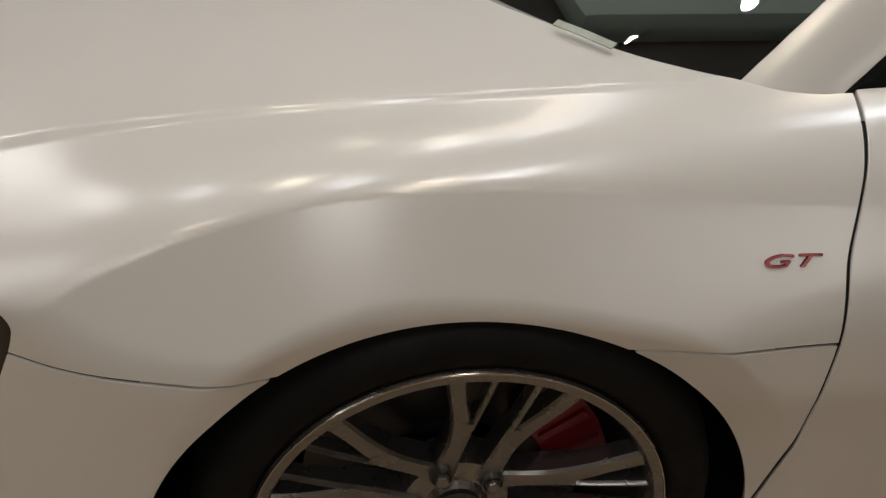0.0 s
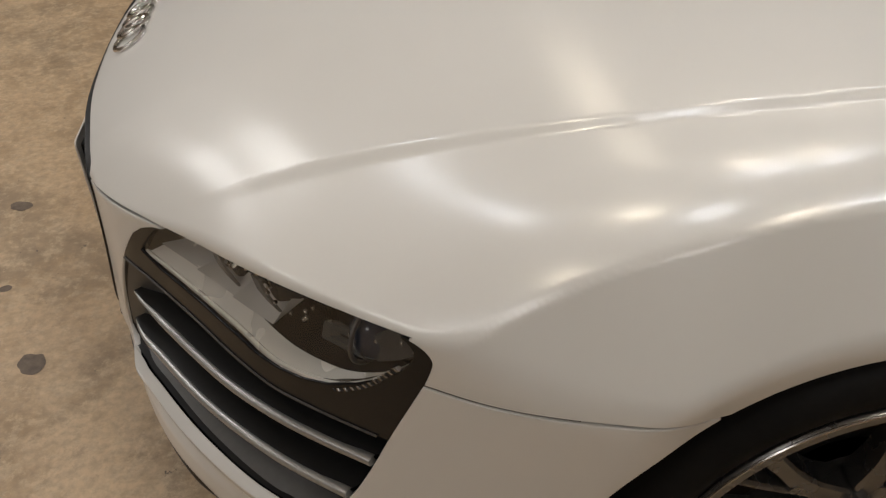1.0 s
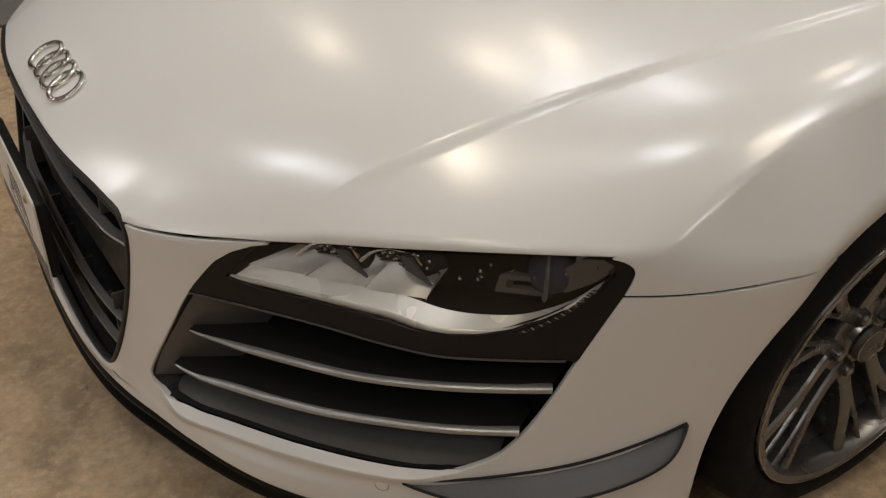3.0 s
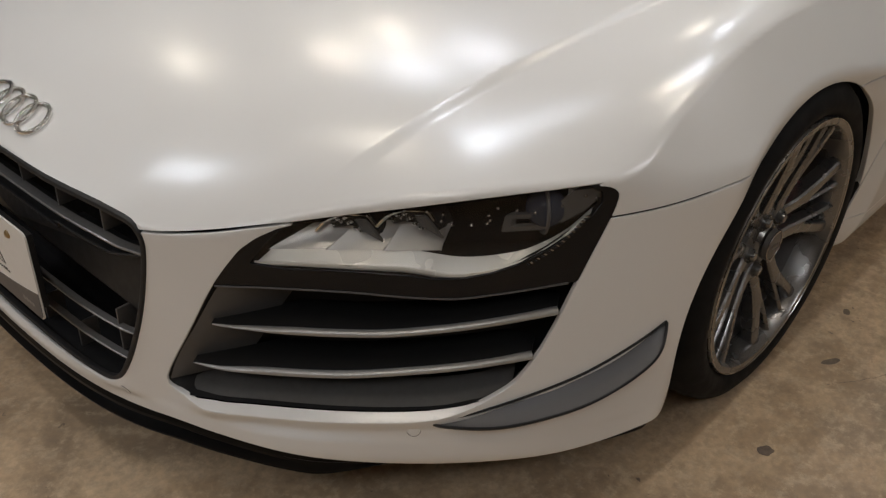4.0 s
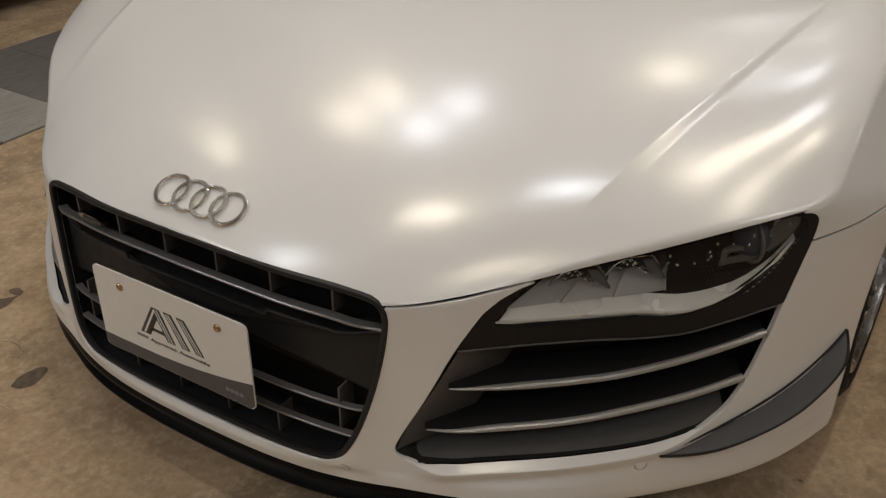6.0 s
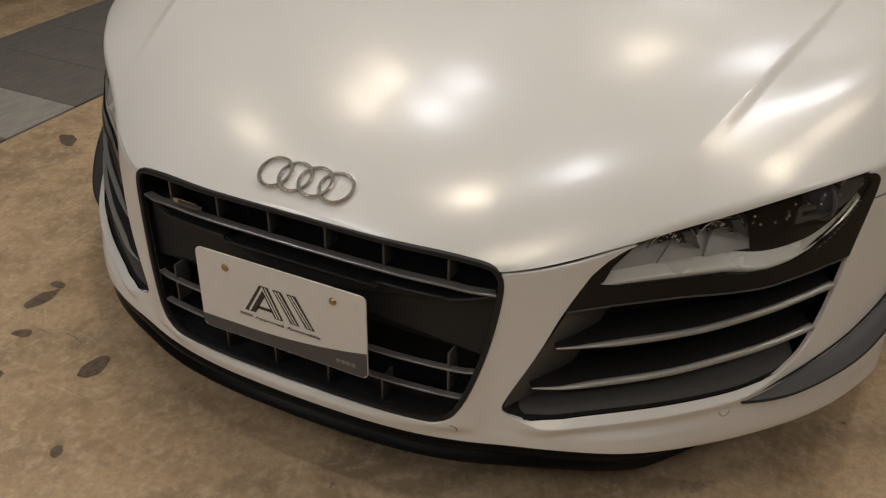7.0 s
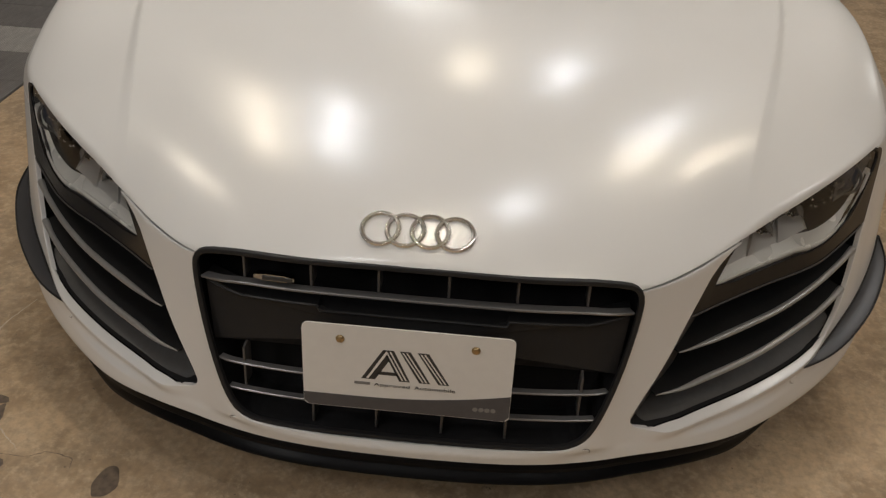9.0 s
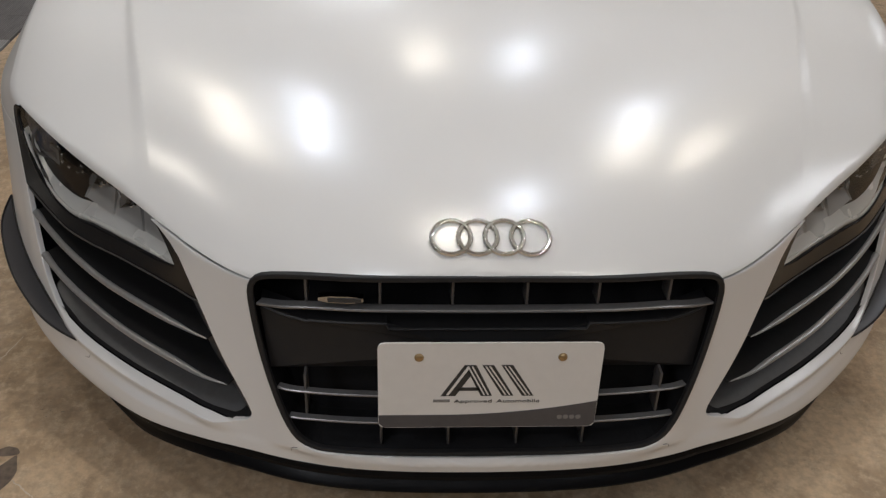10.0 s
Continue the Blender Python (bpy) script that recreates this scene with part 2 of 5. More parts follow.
def tube(bm, points, section, closed=False, ups=None):
    """Sweeps a closed 2D section (side, up) along points; section may be a function of 0..1."""
    pts = [Vector(p) for p in points]
    n = len(pts)
    rings = []
    for i, p in enumerate(pts):
        a, b = (pts[(i - 1) % n], pts[(i + 1) % n]) if closed else (pts[max(i - 1, 0)], pts[min(i + 1, n - 1)])
        t = (b - a).normalized()
        up = Vector(ups[i]) if ups is not None else Vector((0, 0, 1))
        side = t.cross(up)
        if side.length < 1e-4:
            side = t.cross(Vector((1, 0, 0)))
        side.normalize()
        up = side.cross(t).normalized()
        sec = section(i / (n - 1)) if callable(section) else section
        rings.append([bm.verts.new(p + side * u + up * v) for u, v in sec])
    m = len(rings[0])
    for i in range(n if closed else n - 1):
        r, q = rings[i], rings[(i + 1) % n]
        for j in range(m):
            bm.faces.new((r[j], r[(j + 1) % m], q[(j + 1) % m], q[j]))
    if not closed:
        bm.faces.new(rings[0])
        bm.faces.new(rings[-1][::-1])
    return bm


def circle2(r, n=10, rv=None):
    return [(r * math.cos(2 * math.pi * k / n), (rv or r) * math.sin(2 * math.pi * k / n)) for k in range(n)]


def spin(bm, profile, n=64, centre=(0, 0, 0)):
    """Turns a profile of (radius, y) about the y axis."""
    cx, cy, cz = centre
    rings = [[bm.verts.new((cx + r * math.cos(2 * math.pi * k / n), cy + y, cz + r * math.sin(2 * math.pi * k / n))) for k in range(n)] for r, y in profile]
    for a, b in zip(rings, rings[1:]):
        for k in range(n):
            bm.faces.new((a[k], a[(k + 1) % n], b[(k + 1) % n], b[k]))
    return bm


def prism(bm, outline, place, depth):
    """A flat outline (u, v) carried by place(u, v, w) and given depth along w."""
    lo = [bm.verts.new(place(u, v, 0)) for u, v in outline]
    hi = [bm.verts.new(place(u, v, depth)) for u, v in outline]
    bm.faces.new(lo)
    bm.faces.new(hi[::-1])
    n = len(lo)
    for k in range(n):
        bm.faces.new((lo[k], hi[k], hi[(k + 1) % n], lo[(k + 1) % n]))
    return bm


def soften(points, rounds=2):
    """Rounds the corners of a closed outline."""
    for _ in range(rounds):
        out = []
        for p, q in zip(points, points[1:] + points[:1]):
            out += [(p[0] * .75 + q[0] * .25, p[1] * .75 + q[1] * .25), (p[0] * .25 + q[0] * .75, p[1] * .25 + q[1] * .75)]
        points = out
    return points


def outline_field(outline):
    """Signed distance to a closed outline, below zero inside."""
    o = np.asarray(outline, float)

    def field(u, v):
        u, v = np.asarray(u, float).ravel(), np.asarray(v, float).ravel()
        best, inside = np.full(u.shape, 9.0), np.zeros(u.shape, bool)
        near = (u > o[:, 0].min() - .05) & (u < o[:, 0].max() + .05) & (v > o[:, 1].min() - .05) & (v < o[:, 1].max() + .05)
        un, vn = u[near], v[near]
        b, ins = np.full(un.shape, 9.0), np.zeros(un.shape, bool)
        for (ax, ay), (bx, by) in zip(o, np.roll(o, -1, 0)):
            dx, dy = bx - ax, by - ay
            k = np.clip(((un - ax) * dx + (vn - ay) * dy) / (dx * dx + dy * dy + 1e-12), 0, 1)
            b = np.minimum(b, np.hypot(un - ax - k * dx, vn - ay - k * dy))
            if abs(dy) > 1e-12:
                ins ^= ((ay > vn) != (by > vn)) & (un < (vn - ay) * dx / dy + ax)
        best[near], inside[near] = b, ins
        return np.where(inside, -best, best)
    return field


class Skin:
    """A piece of the car's skin: points, polygons and the true normals at the points."""
    def __init__(self, v, faces, n):
        self.v, self.faces, self.n = v, faces, n

    def keep(self, values):
        """Cuts the piece along values = 0 and keeps what lies below."""
        inside = values < 0
        pts, nrm, faces, cache = list(self.v), list(self.n), [], {}

        def between(i, j):
            key = (i, j) if i < j else (j, i)
            if key not in cache:
                a, b = key
                k = values[a] / (values[a] - values[b])
                cache[key] = len(pts)
                pts.append(self.v[a] * (1 - k) + self.v[b] * k)
                m = self.n[a] * (1 - k) + self.n[b] * k
                nrm.append(m / np.linalg.norm(m))
            return cache[key]

        flags = inside.tolist()
        for f in self.faces:
            fl = [flags[i] for i in f]
            if all(fl):
                faces.append(f)
            elif any(fl):
                out = []
                for k, i in enumerate(f):
                    j = f[(k + 1) % len(f)]
                    if fl[k]:
                        out.append(i)
                    if fl[k] != fl[(k + 1) % len(f)]:
                        out.append(between(i, j))
                if len(out) > 2:
                    faces.append(out)
        used = sorted({i for f in faces for i in f})
        back = {i: k for k, i in enumerate(used)}
        pts, nrm = np.asarray(pts), np.asarray(nrm)
        return Skin(pts[used], [[back[i] for i in f] for f in faces], nrm[used])

    def link(self, name, material, parent, mirror=False, depth=0.012, both=False, label="", inset=0.0):
        """Links the piece with folded-in edges; mirror: on the car's other side; both: the two halves in one mesh."""
        v, faces, n = self.v - self.n * inset, self.faces, self.n
        edges = {}
        for f in faces:
            for k, i in enumerate(f):
                edges.setdefault((min(i, f[(k + 1) % len(f)]), max(i, f[(k + 1) % len(f)])), []).append((i, f[(k + 1) % len(f)]))
        rim = [e[0] for e in edges.values() if len(e) == 1]
        if both:
            rim = [(i, j) for i, j in rim if abs(v[i][1]) + abs(v[j][1]) > 1e-4]
        out = {}
        for i, j in rim:
            d = np.cross(v[j] - v[i], (n[i] + n[j]) / 2)
            d /= np.linalg.norm(d) + 1e-12
            out[i] = out.get(i, 0) + d
            out[j] = out.get(j, 0) + d
        pts, faces2 = list(v), [list(f) for f in faces]
        loops = [[n[i] for i in f] for f in faces]
        if depth:
            r = min(0.003, depth / 3)
            ring1, ring2, side = {}, {}, {}
            for i, d in out.items():
                d = d / (np.linalg.norm(d) + 1e-9)
                side[i] = d
                ring1[i] = len(pts)
                pts.append(v[i] + d * r * .6 - n[i] * r)
                ring2[i] = len(pts)
                pts.append(v[i] + d * r * .6 - n[i] * depth)
            for i, j in rim:
                faces2.append([j, i, ring1[i], ring1[j]])
                loops.append([n[j], n[i], side[i], side[j]])
                faces2.append([ring1[j], ring1[i], ring2[i], ring2[j]])
                loops.append([side[j], side[i], side[i], side[j]])
        pts = np.asarray(pts)
        flip = np.array([1, -1, 1])
        if both:
            m = len(pts)
            faces2 = faces2 + [[i + m for i in f[::-1]] for f in faces2]
            loops = loops + [[q * flip for q in l[::-1]] for l in loops]
            pts = np.concatenate([pts, pts * flip])
        elif mirror:
            pts = pts * flip
            faces2 = [f[::-1] for f in faces2]
            loops = [[q * flip for q in l[::-1]] for l in loops]
        return link_mesh(name, pts, faces2, material, parent, label, [tuple(q) for l in loops for q in l])


def normals_of(field, p, h=4e-4):
    g = np.stack([field(p + d) - field(p - d) for d in h * np.eye(3)], -1)
    return g / np.linalg.norm(g, axis=-1, keepdims=True)


def skin_grid(field, eyes, ways, steps=24, reach=2.4):
    """Shoots a grid of rays from inside a field and joins the hits into a skin."""
    lo, hi = np.zeros(ways.shape[:-1]), np.full(ways.shape[:-1], reach)
    for _ in range(steps):
        mid = (lo + hi) / 2
        inside = field(eyes + ways * mid[..., None]) < 0
        lo, hi = np.where(inside, mid, lo), np.where(inside, hi, mid)
    p = eyes + ways * lo[..., None]
    r, c = p.shape[:2]
    idx = np.arange(r * c).reshape(r, c)
    faces = np.stack([idx[:-1, :-1], idx[:-1, 1:], idx[1:, 1:], idx[1:, :-1]], -1).reshape(-1, 4).tolist()
    flat = p.reshape(-1, 3)
    return Skin(flat, faces, normals_of(field, flat))


# ---- the shape of the car: nose at x = 0, front hubs at x = 0.944, middle line y = 0 ----
def pchip(xs, ys):
    """A smooth curve through a few stations that never overshoots them."""
    xs, ys = np.asarray(xs, float), np.asarray(ys, float)
    h, d = np.diff(xs), np.diff(ys) / np.diff(xs)
    m = np.empty_like(ys)
    m[0], m[-1] = d[0], d[-1]
    w1, w2 = 2 * h[1:] + h[:-1], h[1:] + 2 * h[:-1]
    same = d[:-1] * d[1:] > 0
    m[1:-1] = np.where(same, (w1 + w2) / np.where(same, w1 / np.where(same, d[:-1], 1) + w2 / np.where(same, d[1:], 1), 1), 0)

    def curve(x):
        x = np.asarray(x, float)
        i = np.clip(np.searchsorted(xs, x) - 1, 0, len(xs) - 2)
        t = (x - xs[i]) / h[i]
        tc = np.clip(t, 0, 1)
        v = (ys[i] * (1 + 2 * tc) * (1 - tc) ** 2 + ys[i + 1] * tc * tc * (3 - 2 * tc)
             + h[i] * (m[i] * tc * (1 - tc) ** 2 - m[i + 1] * tc * tc * (1 - tc)))
        return v + np.where(t < 0, t * h[i] * m[i], 0) + np.where(t > 1, (t - 1) * h[i] * m[i + 1], 0)
    return curve


def spline(xs, ys):
    """A natural cubic through a few stations: smooth enough for reflections."""
    xs, ys = np.asarray(xs, float), np.asarray(ys, float)
    n, h = len(xs), np.diff(xs)
    m = np.eye(n)
    r = np.zeros(n)
    for i in range(1, n - 1):
        m[i, i - 1:i + 2] = h[i - 1], 2 * (h[i - 1] + h[i]), h[i]
        r[i] = 6 * ((ys[i + 1] - ys[i]) / h[i] - (ys[i] - ys[i - 1]) / h[i - 1])
    c = np.linalg.solve(m, r)

    def curve(x):
        x = np.asarray(x, float)
        i = np.clip(np.searchsorted(xs, x) - 1, 0, n - 2)
        xc = np.clip(x, xs[0], xs[-1])
        a, b = (xs[i + 1] - xc) / h[i], (xc - xs[i]) / h[i]
        v = a * ys[i] + b * ys[i + 1] + ((a ** 3 - a) * c[i] + (b ** 3 - b) * c[i + 1]) * h[i] ** 2 / 6
        s0 = (ys[1] - ys[0]) / h[0] - h[0] * c[1] / 6
        s1 = (ys[-1] - ys[-2]) / h[-1] + h[-1] * c[-2] / 6
        return v + np.minimum(x - xs[0], 0) * s0 + np.maximum(x - xs[-1], 0) * s1
    return curve


def smax(a, b, k):
    """The larger of two fields, with the edge between them rounded over k."""
    e = np.clip(0.5 + 0.5 * (a - b) / k, 0, 1)
    return b + (a - b) * e + k * e * (1 - e)


def step01(a, b, x):
    t = np.clip((np.asarray(x) - a) / (b - a), 0, 1)
    return t * t * (3 - 2 * t)


# stations along the car (x) or across it (a, from the middle line)
NOSE = pchip([0, .15, .296, .36, .442, .487, .6, .7, .8, .83, .9, .93, .96], [-.03, -.028, -.014, .015, .050, .082, .165, .252, .366, .405, .535, .66, .95])
LIP = spline([0, .10, .20, .30, .38, .45, .53, .6, .69, .8, .83, .9, .93, .96], [-.037, -.035, -.027, -.007, .021, .055, .104, .158, .241, .364, .405, .537, .66, .95])
LEAN_BACK = pchip([0, .36, .45, .6, .9], [.05, .05, .13, .24, .25])
CREASE_Y = spline([-.1, .2, .44, .675, .91, 1.15, 1.4, 4.4], [.45, .524, .585, .642, .681, .70, .71, .72])
CREASE_Z = spline([-.1, .2, .32, .44, .56, .675, .79, .91, 1.15, 1.4, 2.6, 3.4, 4.4], [.496, .61, .65, .684, .713, .736, .754, .768, .787, .80, .87, .93, .96])
CROWN = spline([-.1, .2, .6, 1.0, 1.4, 4.4], [.047, .039, .016, -.008, -.01, 0])
EDGE_Y = spline([.0, .45, .7, .9, 1.1, 1.4, 2.4, 3.4, 4.4], [.836, .836, .837, .834, .832, .845, .86, .88, .84])
EDGE_Z = spline([.0, .3, .45, .559, .667, .776, .885, 1.0, 1.2, 1.4, 2.4, 3.4, 4.4], [.46, .54, .592, .654, .701, .729, .740, .738, .722, .716, .76, .84, .86])
DROP = spline([0, .2, .36, .487, .65, .83, 1.0], [.026, .033, .045, .046, .028, .004, 0])
FLANK = pchip([.05, .12, .2, .35, .5, .57, .65, .70, .74, .8, .9], [.85, .90, .93, .945, .943, .930, .90, .88, .86, .83, .78])


def top_height(x, a):
    yc, zc, ye, ze = CREASE_Y(x), CREASE_Z(x), EDGE_Y(x), EDGE_Z(x)
    hood = zc + CROWN(x) * (1 - (a / yc) ** 2)
    s = (a - yc) / (ye - yc)
    sc = np.clip(s, 0, 1)
    ridge = .0052 * step01(.16, .58, x) * step01(1.3, .8, x)
    fender = zc + (ze - zc) * s + (.08 * (zc - ze + .03) * 4 + .05 * sc) * sc * (1 - sc) - ridge * step01(0, .09, s) * (1 - step01(.2, .9, s))
    z = np.where(a < yc, hood, fender)
    d = x - NOSE(a) - LEAN_BACK(a) * .22
    return z - DROP(a) * np.where(d > 0, np.exp(-np.maximum(d, 0) / .10), 1 - d / .10)


ARCH_R = .353


def arch_radius(x, z):
    return np.hypot((x - .928) / np.where(x > .928, 1.055, 1.0), (z - .275) / np.where(z > .275, .985, 1.0))


def body(p):
    """Below zero inside the car's body."""
    x, a, z = p[..., 0], np.abs(p[..., 1]), p[..., 2]
    slope = np.hypot(1, (NOSE(a + .004) - NOSE(a - .004)) / .008)
    low = 1 - step01(.203, .220, z)
    under = .10 * step01(.20, .10, z) ** 2
    nose = (NOSE(a) * (1 - low) + LIP(a) * low + LEAN_BACK(a) * (z - .3) + under - x) / slope
    r = arch_radius(x, z)
    bulge = .012 * np.exp(-((x - .95) / .25) ** 2) * step01(.54, .63, z) * step01(.72, .64, z)
    side = a - FLANK(z) - bulge + .42 * .002 * np.logaddexp(0, (ARCH_R + .056 - r) / .002) * step01(1.6, 1.4, x) + .022 * step01(1.05, 1.35, x) * step01(.76, .42, z) * step01(2.6, 2.2, x)
    shoulder = (a - EDGE_Y(x) + .66 * (z - EDGE_Z(x))) * .835
    side = smax(side, shoulder, .008)
    side = side + .05 * step01(3.6, 4.4, x) * (x - 3.6)
    top = (z - top_height(x, a)) * .9
    f = smax(side * .93, nose, .014)
    f = smax(f, top, .004 + .003 * step01(.75, .45, x))
    f = smax(f, .13 - z, .02)
    return smax(f, x - 4.36 - .3 * (z - .6), .05)


# ---- car body ----
car = new("sports_car")
tagged(car, "satin pearl white sports coupe parked on stained concrete floor", "car")
WHEEL_X, WHEEL_Z, TYRE = 0.944, 0.3145, 0.972

phi = np.concatenate([np.linspace(0, 1.0, 111), np.linspace(1.0, 2.0, 221)[1:], np.linspace(2.0, math.pi, 81)[1:]])
NPHI = len(phi) - 1
ring = np.stack([0 * phi, -np.sin(phi), np.cos(phi)], -1)
th = np.concatenate([np.linspace(math.pi / 2 - 1e-4, 0.55, 150), np.linspace(0.55, 0, 101)[1:]])
ways = [np.cos(t) * ring + np.sin(t) * np.array([-1.0, 0, 0]) for t in th]
eyes = [np.array([1.0, 0, .40])] * len(ways)
for x in list(np.arange(1.006, 1.42, .006)) + list(np.arange(1.45, 3.61, .045)):
    ways.append(ring)
    eyes.append(np.array([x, 0, .40]))
for t in np.linspace(0.06, math.pi / 2 - 1e-4, 26):
    ways.append(np.cos(t) * ring + np.sin(t) * np.array([1.0, 0, 0]))
    eyes.append(np.array([3.6, 0, .40]))
ways = np.array(ways)
eyes = np.array(eyes)[:, None, :] + 0 * ways
hull = skin_grid(body, eyes, ways)
i, j, k = hull.faces[40 * NPHI + 90][:3]
if np.dot(np.cross(hull.v[j] - hull.v[i], hull.v[k] - hull.v[j]), hull.n[i]) < 0:
    hull.faces = [f[::-1] for f in hull.faces]


def full(half):
    return half + [(-a, z) for a, z in half[::-1] if a > 1e-6]


GRILLE = [(0, .545), (.2, .540), (.325, .531), (.358, .516), (.357, .46), (.341, .36), (.313, .264), (.282, .221), (.222, .216), (0, .216)]
grille_line = soften(full(GRILLE), 2)
MOUTH = [(.442, .446), (.488, .537), (.605, .563), (.718, .588), (.769, .597), (.815, .604), (.831, .592), (.831, .572), (.829, .551), (.815, .46),
         (.809, .412), (.797, .343), (.776, .284), (.722, .260), (.653, .253), (.514, .246), (.42, .239), (.385, .240), (.366, .256), (.374, .283), (.415, .37)]
mouth_line = soften(MOUTH, 2)
LAMP_LOW = pchip([.43, .51, .59, .656, .70, .743, .811, .84], [.445, .446, .446, .443, .442, .448, .461, .468])
grille_field, mouth_field = outline_field(grille_line), outline_field(mouth_line)
SEAM_FRONT = pchip([.3, .357, .488, .605, .718, .81], [.511, .515, .538, .564, .589, .603])
SEAM_SIDE = pchip([.40, .462, .661, .711, 1.15, 1.34], [.549, .5535, .569, .569, .578, .579])
SCREEN_BASE = pchip([0, .2, .404, .488, .592, .663, .717, .742, .75], [.94, .965, 1.044, 1.087, 1.146, 1.205, 1.276, 1.37, 5.0])
DOOR_LINE = pchip([.1, .411, .517, .579, .654, .704, .736, .788, .85], [1.27, 1.318, 1.331, 1.339, 1.343, 1.356, 1.367, 1.383, 1.40])
GAP = .0034


LIP_SLOPE = 1.7


def lip_width(a, z):
    """How wide the sloping lip below a side intake is."""
    return .012 * step01(.32, .27, z) * step01(.79, .71, a) * step01(.38, .45, a) - .002


def turn_in(a, z):
    """How far the sloping lip runs back from the skin."""
    return LIP_SLOPE * np.maximum(0, lip_width(a, z) - np.maximum(mouth_field(a, z).reshape(np.shape(a)), 0))


def at(s):
    return s.v[:, 0], np.abs(s.v[:, 1]), s.v[:, 2]


def seam(s):
    x, a, z = at(s)
    line = np.where((a < .815) & (x < .5), SEAM_FRONT(a), SEAM_SIDE(x))
    return z - line


def arch(s):
    x, a, z = at(s)
    return arch_radius(x, z) - ARCH_R


front = hull.keep(hull.v[:, 0] - DOOR_LINE(hull.v[:, 2]) + GAP)
front = front.keep(-arch(front))
upper = front.keep(GAP * .8 - seam(front))
x, a, z = at(upper)
upper = upper.keep(np.where(x < .7, -mouth_field(a, z), -1))
x, a, z = at(upper)
upper = upper.keep(np.where(x < .2, -grille_field(a, z), -1))
x, a, z = at(upper)
upper = upper.keep(x - SCREEN_BASE(a))
x, a, z = at(upper)
ridge_line = a - CREASE_Y(x)
hood = upper.keep(ridge_line)
hood.link("hood", PAINT, car, both=True, depth=0, label="satin pearl hood with raised creases")
fender = upper.keep(-ridge_line)
for m in (False, True):
    fender.link("front_fender", PAINT, car, mirror=m, depth=.014)
lower = front.keep(seam(front) + GAP * .8)
x, a, z = at(lower)
lower = lower.keep(np.where(x < .7, -mouth_field(a, z), -1))
x, a, z = at(lower)
lower = lower.keep(np.where(x < .2, -grille_field(a, z), -1))
x, a, z = at(lower)
lower = lower.keep(.188 - .025 * step01(.40, .74, a) + .02 * step01(.80, .94, a) - z)
x, a, z = at(lower)
nose_piece = lower.keep(x - .93)
x, a, z = at(nose_piece)
band = np.where((x < .6) & (a > .30), mouth_field(a, z) - lip_width(a, z), .1)
lip_piece = nose_piece.keep(band)
nose_piece = nose_piece.keep(-band)


def overhang(a, z):
    """How far the edge below an opening stands forward; it dies out downwards."""
    m, g = (q(a, z).reshape(np.shape(a)) for q in (mouth_field, grille_field))
    below_intake = step01(.32, .27, z) * step01(.79, .71, a) * step01(.38, .47, a)
    below_grille = step01(.25, .225, z) * step01(.33, .26, a)
    return .0105 * np.maximum(below_intake * (1 - step01(.008, .032, m)), below_grille * .6 * (1 - step01(.002, .036, g)))


def reshape(piece, shift):
    """Moves a piece along x by shift(a, z) and turns its normals with it."""
    x, a, z = at(piece)
    h = .0005
    da, dz = (shift(a + h, z) - shift(a - h, z)) / (2 * h), (shift(a, z + h) - shift(a, z - h)) / (2 * h)
    n = piece.n - piece.n[:, :1] * np.stack([0 * a, da * np.sign(piece.v[:, 1]), dz], -1)
    piece.n = n / np.linalg.norm(n, axis=1, keepdims=True)
    piece.v[:, 0] += shift(a, z)


front_only = nose_piece.v[:, 0] < .6
reshape(nose_piece, lambda a, z: np.where(front_only, -overhang(a, z), 0))
bumper = nose_piece.link("front_bumper", PAINT, car, both=True, depth=.010)
reshape(lip_piece, lambda a, z: turn_in(a, z) - overhang(a, z))
for m in (False, True):
    lip_piece.link("intake_lip", PAINT, car, mirror=m, depth=0)
x, a, z = at(lower)
sill_piece = lower.keep(.93 - x)
for m in (False, True):
    sill_piece.link("side_sill", PAINT, car, mirror=m)

rest = hull.keep(DOOR_LINE(hull.v[:, 2]) - hull.v[:, 0] + GAP)
x, a, z = at(rest)
rest = rest.keep(np.where((x < 2.9) & (z > .5), .735 - a, -1.0))
x, a, z = at(rest)
rest = rest.keep(.345 - np.hypot(x - 3.594, z - .31))
x, a, z = at(rest)
door_piece = rest.keep(np.maximum(x - 2.46, .22 - z))
for m in (False, True):
    door_piece.link("door", PAINT, car, mirror=m)
x, a, z = at(rest)
rear_piece = rest.keep(-np.maximum(x - 2.465, .215 - z))
rear_piece.link("rear_body", PAINT, car, both=True)


def side_y(x, z):
    """How far out the flank stands at a place of the side view."""
    lo, hi = np.full(np.shape(x), .5), np.full(np.shape(x), 1.1)
    for _ in range(26):
        mid = (lo + hi) / 2
        inside = body(np.stack([x, mid, z], -1)) < 0
        lo, hi = np.where(inside, mid, lo), np.where(inside, hi, mid)
    return lo


# rubber seals down in the joints
sx = [np.linspace(.46, .61, 20), np.linspace(1.266, 1.338, 16)]
lines = [np.stack([q, -side_y(q, SEAM_SIDE(q)) + .0075, SEAM_SIDE(q)], -1) for q in sx]
sz = np.linspace(.24, .77, 50)
lines.append(np.stack([DOOR_LINE(sz), -side_y(DOOR_LINE(sz), sz) + .0075, sz], -1))
for line in lines:
    for s in (1, -1):
        bm = bmesh.new()
        tube(bm, line * np.array([1, s, 1]), circle2(.0045, 6))
        part("rubber_seal", bm, DEEP, car)
# dark underside
x, a, z = at(hull)
under_piece = hull.keep(z - .172)
under_piece.link("underbody", DEEP, car, both=True, depth=0, inset=.010)


